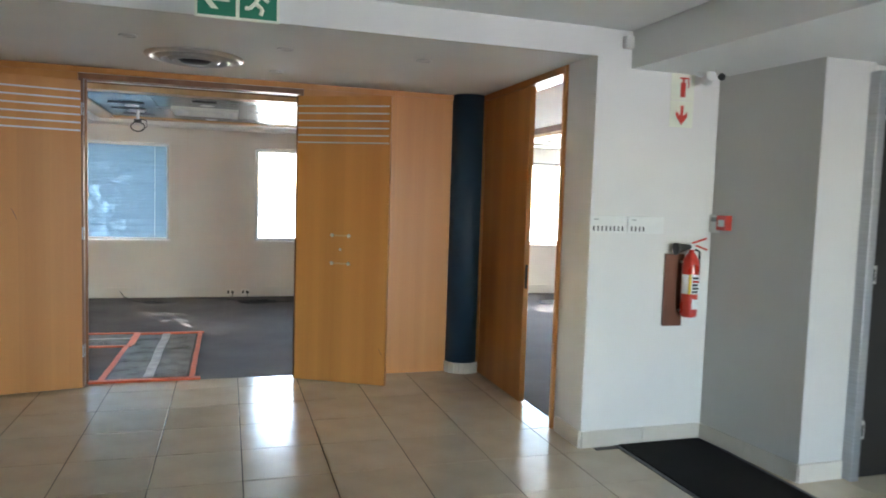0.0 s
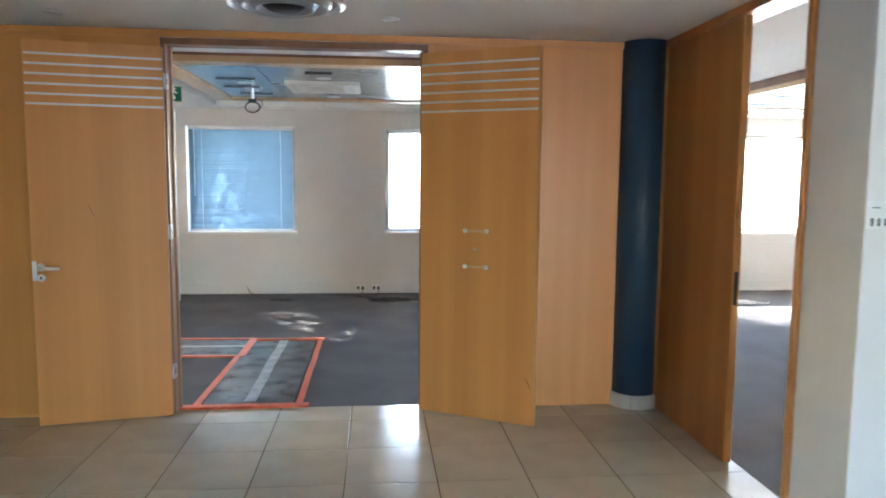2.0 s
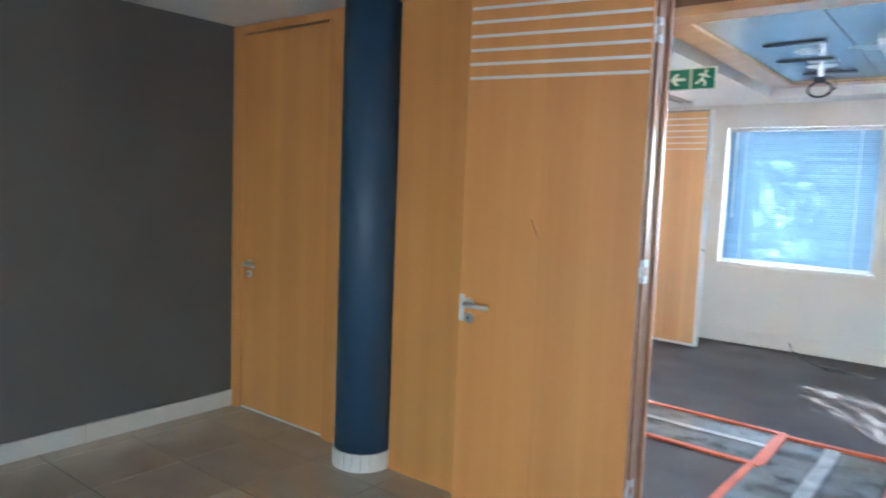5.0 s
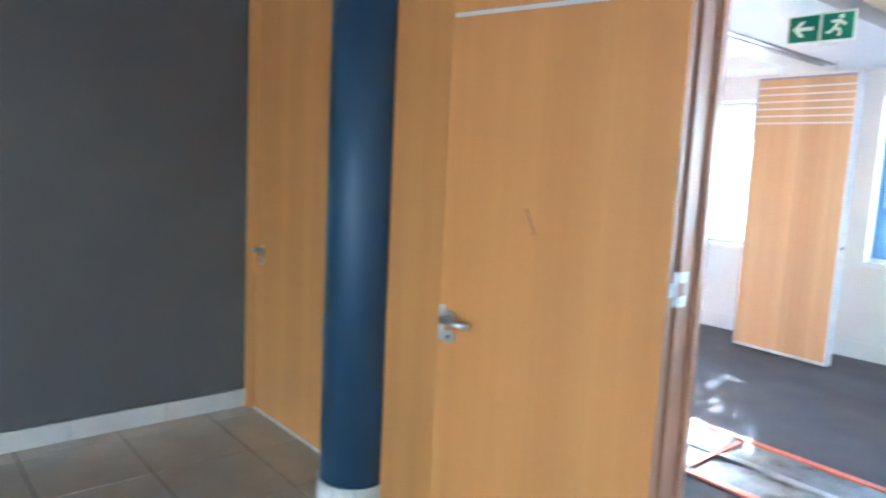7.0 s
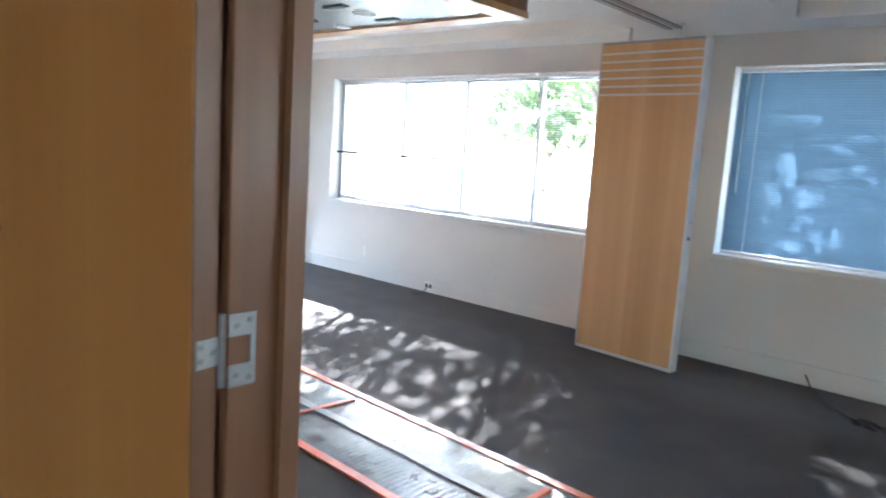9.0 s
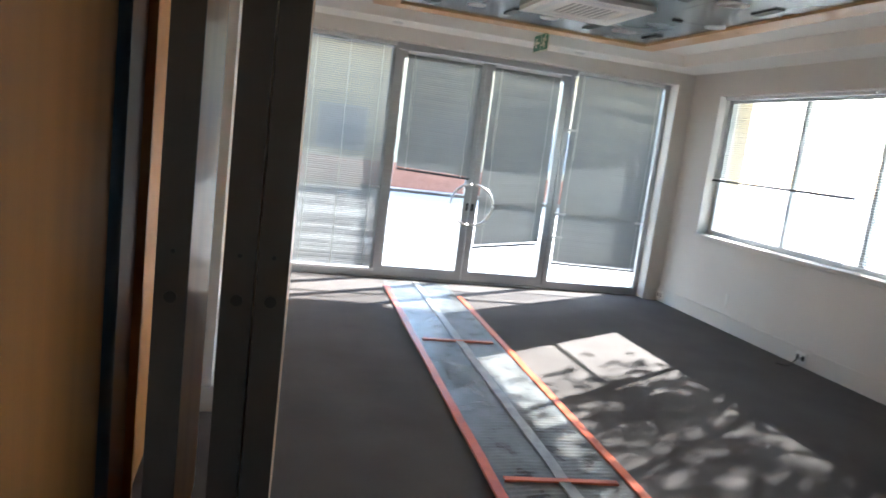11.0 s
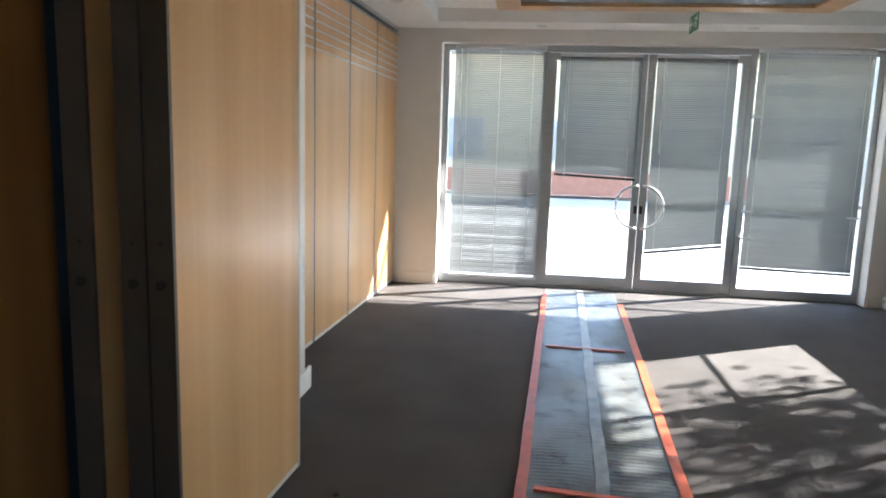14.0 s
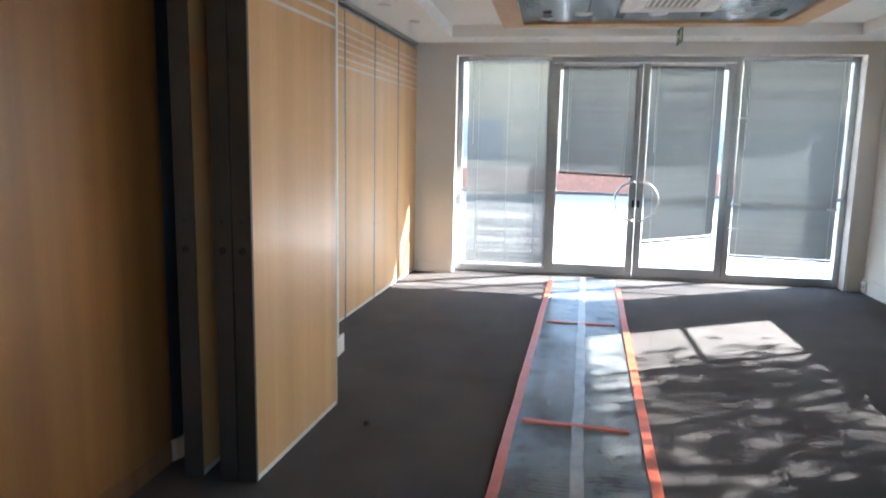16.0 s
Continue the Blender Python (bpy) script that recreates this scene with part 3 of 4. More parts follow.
def door_frame(name, x0, x1, y0, y1, z1, head, mat, label):
    f = thing(name, label, "door frame", kind="structure")
    part("jamb", boxes((x0 - 0.02, x0 + 0.012, y0, y1, 0, z1), bevel=0.002), mat, f)
    part("jamb", boxes((x1 - 0.012, x1 + 0.02, y0, y1, 0, z1), bevel=0.002), mat, f)
    part("head", boxes((x0 - 0.02, x1 + 0.02, y0 + 0.001, y1 - 0.001, z1, z1 + head), bevel=0.002), mat, f)
    return f


frame_main = door_frame("door_frame_main", -1.265, 0.453, 6.056, 6.172, 2.49, 0.043, M_WOODD, "dark timber lined frame of the open double door")
part("stop", boxes((-1.253, -1.238, 6.135, 6.166, 0, 2.49)), M_WOODD, frame_main)
for hz in (0.25, 1.208, 2.2):
    # the frame's half of the hinge: two tabs joined by a narrow web
    plate = part("hinge_plate", boxes((-1.2528, -1.2505, 6.0565, 6.098, hz, hz + 0.03), (-1.2528, -1.2505, 6.0565, 6.098, hz + 0.07, hz + 0.1), (-1.2527, -1.2506, 6.090, 6.0978, hz + 0.03, hz + 0.07)), M_ALU, frame_main, "steel hinge plate with two tabs")
    for sy, sz in ((6.068, 0.016), (6.088, 0.01), (6.068, 0.084), (6.088, 0.09)):
        part("screw", rods(((-1.2508, sy, hz + sz), (-1.2495, sy, hz + sz), 0.0042, None, 10)), M_GREYPL, plate)
part("stop", boxes((0.425, 0.441, 6.135, 6.166, 0, 2.49)), M_WOODD, frame_main)
setting("trim_door_head", boxes((-2.66, 1.9, 6.040, 6.0545, 2.535, LOW - 0.003)), M_WOOD, "maple strip above the double door")
door_frame("door_frame_plain", -4.12, -3.26, 6.10, 6.20, 2.53, 0.05, M_WOOD, "maple door frame")


def hinge(parent, z):
    h = part("hinge", boxes((-0.006, 0.034, -0.0025, 0.0, z, z + 0.1), bevel=0.0008), M_STEEL, parent, "steel butt hinge")
    part("knuckle", rods(((-0.009, -0.004, z), (-0.009, -0.004, z + 0.1), 0.007)), M_STEEL, h)


def lever_handle(parent, x, y, z, side, way):
    """A lever on a square plate. side: -1 or 1 through the leaf; way: towards the hinge."""
    h = part("lever_rose", rods(((x, y, z), (x, y + side * 0.009, z), 0.026, 0.024, 24)), M_STEEL, parent, "round satin steel lever rose", smooth=True)
    part("lever", tube([(x, y + side * 0.008, z), (x, y + side * 0.05, z), (x + way * 0.010, y + side * 0.058, z), (x + way * 0.05, y + side * 0.058, z - 0.002), (x + way * 0.118, y + side * 0.055, z - 0.006)], 0.0115, 12), M_STEEL, h, smooth=True)
    k = part("keyhole_rose", rods(((x, y, z - 0.068), (x, y + side * 0.008, z - 0.068), 0.025, 0.023, 24)), M_STEEL, parent, "round steel keyhole rose", smooth=True)
    part("keyhole", rods(((x, y + side * 0.0075, z - 0.068), (x, y + side * 0.0095, z - 0.068), 0.007, None, 12)), M_BLACK, k)


def door_leaf(name, label, width, at, flip, wood, high=2.465, thick=0.045, stripes=True):
    """x from the hinge along the leaf; flip mirrors its thickness. The face at y = 0 side of -thick is seen from the foyer."""
    d = thing(name, label, "door", at, kind="structure")
    y0, y1 = (-thick, 0.0) if not flip else (0.0, thick)
    body = part("leaf", boxes((0, width, y0, y1, 0.008, high), bevel=0.002), wood, d)
    part("edge_lipping", boxes((-0.002, -0.0002, y0 + 0.002, y1 - 0.002, 0.01, high - 0.002)), M_WOODD, d)
    if stripes:
        tops = [2.068 + 0.0615 * k for k in range(6)]
        for z in tops:
            part("inlay_stripe", boxes((0.004, width - 0.012, y0 - 0.0022, y0, z, z + 0.013)), M_STRIPE, body)
            part("inlay_stripe", boxes((0.004, width - 0.012, y1, y1 + 0.0022, z, z + 0.013)), M_STRIPE, body)
    return d


# left leaf: hinge at (-1.25, 6.1), opened right back into the foyer
ANG_L = math.degrees(math.atan2(5.85 - 6.005, -2.056 + 1.258))
leaf_l = door_leaf("door_3", "open maple double-door leaf with pale inlaid stripes and a steel lever", 0.812, pose(-1.258, 6.005, 0, 0, 0, ANG_L), False, M_WOOD)
lever_handle(leaf_l, 0.76, 0.0, 1.045, 1, -1)
part("lock_plate", boxes((0.783, 0.809, 0.0002, 0.003, 0.96, 1.085), bevel=0.0008), M_STRIPE, leaf_l, "pale steel lock plate")
for hz in (0.25, 1.208, 2.2):
    hp = part("hinge", boxes((-0.0045, -0.0022, -0.046, -0.008, hz + 0.031, hz + 0.069)), M_ALU, leaf_l, "steel hinge tab")
    part("knuckle", rods(((-0.006, -0.048, hz), (-0.006, -0.048, hz + 0.1), 0.0055)), M_ALU, hp)
    for sy, sz in ((-0.014, 0.042), (-0.014, 0.06), (-0.034, 0.05)):
        part("screw", rods(((-0.0058, sy, hz + sz), (-0.0044, sy, hz + sz), 0.0042, None, 10)), M_GREYPL, hp)
ANG_R = math.degrees(math.atan2(5.648 - 6.045, 1.169 - 0.446))
leaf_r = door_leaf("door_4", "open maple double-door leaf with pale inlaid stripes and removed pull plates", 0.826, pose(0.446, 6.045, 0, 0, 0, ANG_R), False, M_WOOD)
for z in (1.045, 1.285):
    pl = part("pull_mount", boxes((0.315, 0.495, -0.0475, -0.0450, z - 0.008, z + 0.008), bevel=0.001), M_WOODP, leaf_r, "pale veneered base of a removed pull bar")
    for x in (0.33, 0.48):
        part("stud", lathe([(0.016, 0), (0.016, 0.004), (0.009, 0.008)], 16), M_STEEL, pl, smooth=True).matrix_local = pose(x, -0.0475, z, 90, 0, 0)
stud = part("stud", lathe([(0.011, 0), (0.011, 0.003), (0.006, 0.005)], 16), M_STEEL, leaf_r, smooth=True)
stud.matrix_local = pose(0.405, -0.0452, 1.165, 90, 0, 0)
leaf_p = door_leaf("door_5", "closed plain maple door with a dark lever handle", 0.83, pose(-3.275, 6.165, 0, 0, 0, 180), True, M_WOOD, 2.52, stripes=False)
lever_handle(leaf_p, 0.755, 0.045, 1.01, 1, -1)
mark = part("scratch", rods(((0.44, 0.0003, 1.37), (0.475, 0.0003, 1.45), 0.0022, None, 6)), M_WOODD, leaf_l, "short dark scratch in the veneer")
mark = part("scratch", rods(((0.765, -0.0452, 0.33), (0.80, -0.0452, 0.26), 0.0025, None, 6)), M_WOODD, leaf_r, "short dark scratch in the veneer")
part("bottom_seal", boxes((0.0, 0.83, 0.0455, 0.05, 0.004, 0.016)), M_PAINTALU, leaf_p)

# side doorway: one leaf closed, the other gone from view
side = thing("door_frame_side", "maple frame of the tall side doorway", "door frame", kind="structure")
part("jamb", boxes((2.09, 2.29, 4.305, 4.342, 0, 2.58), bevel=0.002), M_WOOD, side)
part("jamb", boxes((2.065, 2.29, 5.945, 6.02, 0, 2.58), bevel=0.002), M_WOOD, side)
part("head", boxes((2.105, 2.29, 4.305, 6.02, 2.535, LOW + 0.03)), M_WOOD, side)
leaf_s = door_leaf("door_6", "closed maple leaf of the tall side doorway", 0.985, pose(2.165, 5.942, 0, 0, 0, -90), False, M_WOOD, 2.53, stripes=False)
part("flush_bolt", boxes((0.986, 0.989, -0.034, -0.012, 0.93, 1.12)), M_BLACK, leaf_s, "dark lock plate in the door edge")


def column(x, y, label):
    c = thing("column", label, "column", pose(x, y, 0), group="round columns", kind="structure")
    part("shaft", lathe([(0.163, 0.1), (0.163, LOW - 0.001)], 48), M_BLUE, c, smooth=True)
    part("base_core", lathe([(0.166, 0.0), (0.166, 0.098)], 40), M_GROUT, c)
    n = 22
    for k in range(n):
        a0, a1 = 2 * math.pi * k / n + 0.008, 2 * math.pi * (k + 1) / n - 0.008
        bm = bmesh.new()
        ring = [bm.verts.new((r * math.cos(a), r * math.sin(a), z)) for z in (0.001, 0.102) for r, a in ((0.165, a0), (0.175, a0), (0.175, a1), (0.165, a1))]
        for f in ((0, 1, 2, 3), (7, 6, 5, 4), (0, 4, 5, 1), (1, 5, 6, 2), (2, 6, 7, 3), (3, 7, 4, 0)):
            bm.faces.new([ring[i] for i in f])
        bmesh.ops.recalc_face_normals(bm, faces=bm.faces)
        part("base_tile", bm, M_SKIRT, c)


column(-2.83, 6.03, "dark blue round column on a cream tiled base")
column(1.995, 6.07, "dark blue round column on a cream tiled base")


# ---- ceiling rafts and ceiling fixtures ----
def ceiling_raft(x0, x1, y0, y1, ac, slots, seams):
    """A hanging raft: timber border round sheet metal panels with dark light slots."""
    z, w = 2.54, 0.19
    r = thing("ceiling_raft", "grey metal ceiling raft with a pale timber border", "ceiling raft", group="ceiling rafts", kind="structure")
    part("timber_border", boxes((x0, x1, y0, y0 + w, z, z + 0.05), bevel=0.003), M_WOODP, r)
    part("timber_border", boxes((x0, x1, y1 - w, y1, z, z + 0.05), bevel=0.003), M_WOODP, r)
    part("timber_border", boxes((x0, x0 + w, y0 + w, y1 - w, z, z + 0.05), bevel=0.003), M_WOODP, r)
    part("timber_border", boxes((x1 - w, x1, y0 + w, y1 - w, z, z + 0.05), bevel=0.003), M_WOODP, r)
    # upright edge coloured dark to stand in for the shade on it
    part("shaded_fascia", boxes((x0 + 0.01, x1 - 0.01, y0 + 0.01, y1 - 0.01, z + 0.05, COFFER - 0.002)), M_WOODD, r)
    xs = [x0 + w] + list(seams) + [x1 - w]
    ys = [y0 + w + (y1 - y0 - 2 * w) * k / 4 for k in range(5)]
    for a, b in zip(xs, xs[1:]):
        for c, d in zip(ys, ys[1:]):
            part("metal_panel", boxes((a + 0.004, b - 0.004, c + 0.003, d - 0.003, z + 0.018, z + 0.03)), M_RAFT, r)
    for sx, sy, long in slots:
        part("light_slot", boxes((sx - long * 0.6, sx + long * 0.6, sy - 0.033, sy + 0.033, z + 0.008, z + 0.0185)), M_BLACK, r, "dark linear slot")
    for k, (sx, sy, long) in enumerate(slots):
        part("round_fitting", lathe([(0.07, 0.0), (0.075, 0.006), (0.05, 0.01)], 20, (sx + 0.02, sy + 0.3 * (1 if k % 4 < 3 else -1), z + 0.009)), M_PAINTALU, r)
    cx, cy = ac
    unit = thing("ceiling_air_conditioner", "white square ceiling cassette air conditioner", "air conditioner", group="ceiling cassettes")
    h = 0.36
    part("fascia_panel", boxes((cx - h, cx + h, cy - h, cy - 0.19, z - 0.015, z + 0.017), (cx - h, cx + h, cy + 0.19, cy + h, z - 0.015, z + 0.017), (cx - h, cx - 0.19, cy - 0.19, cy + 0.19, z - 0.015, z + 0.017), (cx + 0.19, cx + h, cy - 0.19, cy + 0.19, z - 0.015, z + 0.017)), M_WHITE, unit)
    grille = part("intake_grille", boxes((cx - 0.189, cx + 0.189, cy - 0.189, cy + 0.189, z - 0.006, z + 0.016)), M_GREYPL, unit, "grey slotted intake grille")
    for k in range(9):
        part("grille_bar", boxes((cx - 0.185, cx + 0.185, cy - 0.18 + k * 0.045, cy - 0.165 + k * 0.045, z - 0.011, z - 0.006)), M_WHITE, grille)
    for dx, dy, lx, ly in ((0, -0.28, 0.22, 0.025), (0, 0.28, 0.22, 0.025), (-0.28, 0, 0.025, 0.22), (0.28, 0, 0.025, 0.22)):
        part("air_flap", boxes((cx + dx - lx, cx + dx + lx, cy + dy - ly, cy + dy + ly, z - 0.019, z - 0.0155)), M_PAINTALU, unit)


ceiling_raft(-6.68, -3.58, 7.33, 9.92, (-5.5, 8.67), [(x, y, 0.2) for x in (-6.1, -4.72) for y in (7.74, 8.34, 9.03, 9.57)] + [(-5.39, 7.95, 0.03), (-5.39, 9.35, 0.03)], (-5.39, -4.4))
ceiling_raft(-1.75, 1.75, 7.05, 9.92, (-0.4, 8.55), [(-0.39, 7.67, 0.2), (-0.38, 9.18, 0.1), (0.95, 7.9, 0.35), (0.95, 8.6, 0.35), (0.95, 9.3, 0.35), (-1.2, 8.1, 0.3), (-1.25, 8.7, 0.3), (-1.2, 9.3, 0.3)], (-0.9, 0.3))
ceiling_raft(4.1, 7.2, 7.05, 9.92, (5.5, 8.6), [(x, y, 0.35) for x in (4.7, 6.3) for y in (7.7, 8.6, 9.4)], (5.6,))


def projector_mount(x, y):
    p = thing("projector_bracket", "black and steel ceiling bracket with a loose ring clamp", "bracket")
    part("ceiling_plate", boxes((x - 0.09, x + 0.09, y - 0.06, y + 0.06, 2.548, 2.557), bevel=0.002), M_STEEL, p)
    part("drop_pole", rods(((x, y, 2.43), (x, y, 2.55), 0.018)), M_STEEL, p)
    part("clamp", boxes((x - 0.04, x + 0.04, y - 0.03, y + 0.03, 2.40, 2.44), bevel=0.004), M_BLACK, p)
    part("ring", tube([(x + 0.075 * math.cos(a), y + 0.02 * math.sin(a), 2.355 + 0.055 * math.sin(a)) for a in (2 * math.pi * k / 20 for k in range(21))], 0.008, 8), M_BLACK, p, smooth=True)
    part("loose_cable", tube([(x + 0.02, y, 2.45), (x + 0.09, y + 0.02, 2.43), (x + 0.1, y, 2.36), (x + 0.05, y - 0.03, 2.32)], 0.005, 6), M_BLACK, p)


projector_mount(-1.16, 8.77)


def round_diffuser(x, y):
    d = thing("ceiling_air_diffuser", "large round steel ceiling air diffuser of nested rings", "air diffuser", pose(x, y, LOW))
    for k, (r, drop) in enumerate(((0.34, 0.012), (0.265, 0.022), (0.19, 0.03))):
        part("diffuser_ring", lathe([(r, -0.001), (r, -0.006), (r - 0.028, -drop - 0.012), (r - 0.045, -drop - 0.01), (r - 0.05, -0.001)], 48), M_STEEL if k == 0 else M_ALU, d, smooth=True)
    part("centre_disc", lathe([(0.12, -0.001), (0.12, -0.02), (0.09, -0.042), (0.0001, -0.045)], 40), M_BLACK, d, smooth=True)


round_diffuser(-0.38, 5.24)


def downlight(x, y, z, r=0.055):
    d = thing("downlight", "small white recessed ceiling downlight, off", "ceiling light", pose(x, y, z), group="recessed downlights")
    part("rim", lathe([(r, -0.0005), (r, -0.006), (r * 0.75, -0.009), (r * 0.72, -0.001)], 24), M_PAINTALU, d, smooth=True)
    part("lens", lathe([(r * 0.7, -0.001), (r * 0.6, -0.005), (0.0005, -0.006)], 20), M_STEEL, d, smooth=True)


for x, y, z in ((0.21, 4.66, LOW), (0.21, 5.57, LOW), (1.15, 4.62, LOW), (-0.75, 4.68, LOW), (-1.77, 5.66, LOW), (-5.6, 6.46, SOFFIT), (-6.4, 6.54, SOFFIT), (-7.55, 7.7, SOFFIT), (-7.55, 9.6, SOFFIT), (-2.4, 8.2, SOFFIT), (-2.4, 9.7, SOFFIT), (5.2, 5.6, SOFFIT), (4.6, 5.0, SOFFIT)):
    downlight(x, y, z)


def exit_sign(x0, y, z0, top, w=0.36, h=0.17):
    """Two green squares side by side: an arrow to the left and a doorway figure; hung on two rods, readable from the south."""
    s = thing("exit_sign", "hanging green and cream emergency exit sign with an arrow", "sign", group="exit signs")
    part("board", boxes((x0, x0 + w, y, y + 0.006, z0, z0 + h), bevel=0.001), M_SIGNWHITE, s)
    for yy, f in ((y - 0.0015, 1), (y + 0.0062, -1)):
        for k in range(2):
            a = x0 + 0.012 + k * (w / 2 - 0.004)
            part("green_field", boxes((a, a + w / 2 - 0.02, yy, yy + 0.0013, z0 + 0.012, z0 + h - 0.012)), M_GREEN, s)
    cx, cz, q = x0 + w * 0.25, z0 + h / 2, y - 0.003
    bm = bmesh.new()
    box(bm, cx - 0.045, cx + 0.055, q, q + 0.0013, cz - 0.011, cz + 0.011)
    for sgn in (1, -1):
        vs = [bm.verts.new((cx - 0.06 + dx, yy, cz + sgn * dz)) for yy in (q - 0.0002, q + 0.0012) for dx, dz in ((0, 0), (0.03, 0), (0.07, 0.045), (0.04, 0.045))]
        for f in ((0, 1, 2, 3), (4, 5, 6, 7), (0, 1, 5, 4), (1, 2, 6, 5), (2, 3, 7, 6), (3, 0, 4, 7)):
            bm.faces.new([vs[i] for i in f])
    bmesh.ops.recalc_face_normals(bm, faces=bm.faces)
    part("arrow", bm, M_SIGNWHITE, s)
    cx = x0 + w * 0.74
    pic = bmesh.new()
    for a, b in (((0.012, 0.03), (-0.012, -0.005)), ((-0.012, -0.005), (0.02, -0.028)), ((0.02, -0.028), (0.012, -0.055)), ((-0.012, -0.005), (-0.035, -0.03)), ((-0.035, -0.03), (-0.055, -0.03)), ((0.012, 0.03), (-0.03, 0.028)), ((0.012, 0.03), (0.045, 0.005))):
        rod(pic, (cx + a[0], q + 0.0005, cz + a[1]), (cx + b[0], q + 0.0005, cz + b[1]), 0.0085, None, 6)
    rod(pic, (cx + 0.02, q - 0.0005, cz + 0.052), (cx + 0.02, q + 0.0012, cz + 0.052), 0.014)
    part("pictogram", pic, M_SIGNWHITE, s)
    for k in (0.12, 0.88):
        part("hanging_rod", rods(((x0 + k * w, y + 0.003, z0 + h), (x0 + k * w, y + 0.003, top), 0.003)), M_STEEL, s)


exit_sign(-0.29, 3.13, 2.385, HIGH - 0.001)
exit_sign(-2.2, 8.6, 2.37, SOFFIT - 0.001, 0.38)
exit_sign(-7.22, 8.97, 2.43, COFFER - 0.001, 0.36)


# ---- the wall with the switches ----
def switch_plate(x0, x1, z0, z1, n, label):
    y = 3.909
    s = thing("light_switch_panel", label, "light switch", group="light switch panels")
    part("plate", boxes((x0, x1, y - 0.012, y, z0, z1), bevel=0.003), M_WHITE, s)
    for k in range(n):
        a = x0 + 0.022 + k * 0.03
        part("rocker", boxes((a, a + 0.009, y - 0.018, y - 0.012, z0 + 0.014, z0 + 0.046), bevel=0.001), M_BLACK, s)
    part("marking", boxes((x0 + 0.025, x0 + 0.06, y - 0.0128, y - 0.0121, z1 - 0.028, z1 - 0.022)), M_GREYPL, s)


switch_plate(2.105, 2.375, 1.438, 1.552, 8, "wide white switch panel with a row of dark rockers")
switch_plate(2.385, 2.66, 1.438, 1.552, 4, "wide white switch panel with four dark rockers")


def fire_extinguisher(x, z):
    y = 3.909
    board = thing("mounting_board", "reddish-brown timber mounting board on the wall", "board")
    part("backboard", boxes((x - 0.115, x + 0.035, y - 0.018, y, z - 0.075, z + 0.42), bevel=0.004), M_BOARD, board)
    e = thing("fire_extinguisher", "red carbon dioxide fire extinguisher with a black horn", "extinguisher", pose(x + 0.03, y - 0.093, z) @ Matrix.Diagonal((0.8, 0.8, 1.0, 1)))
    part("cylinder", lathe([(0.05, 0.0), (0.066, 0.008), (0.07, 0.03), (0.07, 0.34), (0.062, 0.385), (0.04, 0.42), (0.022, 0.435), (0.022, 0.455)], 32), M_RED, e, smooth=True)
    part("valve", boxes((-0.024, 0.024, -0.022, 0.022, 0.455, 0.495), bevel=0.006), M_STEEL, e)
    part("carry_handle", tube([(0.0, 0, 0.495), (0.03, 0, 0.505), (0.14, 0, 0.53)], 0.008, 8), M_REDPLASTIC, e)
    part("squeeze_lever", tube([(0.0, 0, 0.48), (0.05, 0, 0.48), (0.15, 0, 0.455)], 0.007, 8), M_REDPLASTIC, e)
    part("horn", lathe([(0.014, 0), (0.02, 0.03), (0.034, 0.11), (0.042, 0.15), (0.036, 0.149)], 24), M_BLACK, e, "black discharge horn", smooth=True).matrix_local = pose(-0.02, -0.01, 0.475, 0, -96, 0)
    part("hose", tube([(0.02, 0.0, 0.46), (0.085, 0.005, 0.44), (0.092, 0.01, 0.25), (0.088, 0.01, 0.08), (0.075, 0.0, 0.05)], 0.009, 10), M_BLACK, e, smooth=True)
    bm = lathe([(0.0712, 0.16), (0.0712, 0.29)], 32)
    for v in list(bm.verts):
        if v.co.y > 0.02:
            bm.verts.remove(v)
    lab = part("label", bm, M_WHITE, e, "white instruction label")
    part("label_band", boxes((-0.052, -0.034, -0.066, -0.05, 0.16, 0.29)), M_YELLOW, lab)
    for k in range(5):
        part("text_bar", boxes((-0.028, 0.026 + 0.006 * (k % 2), -0.0735, -0.0712, 0.168 + k * 0.023, 0.183 + k * 0.023)), M_BLACK if k != 3 else M_RED, lab)
    part("inspection_tag", boxes((-0.022, 0.032, -0.0745, -0.071, 0.06, 0.125)), M_WHITE, e)
    for bz in (0.03, 0.36):
        part("wall_bracket", boxes((-0.05, 0.05, 0.03, 0.074, bz, bz + 0.015)), M_STEEL, e)


fire_extinguisher(2.80, 0.885)


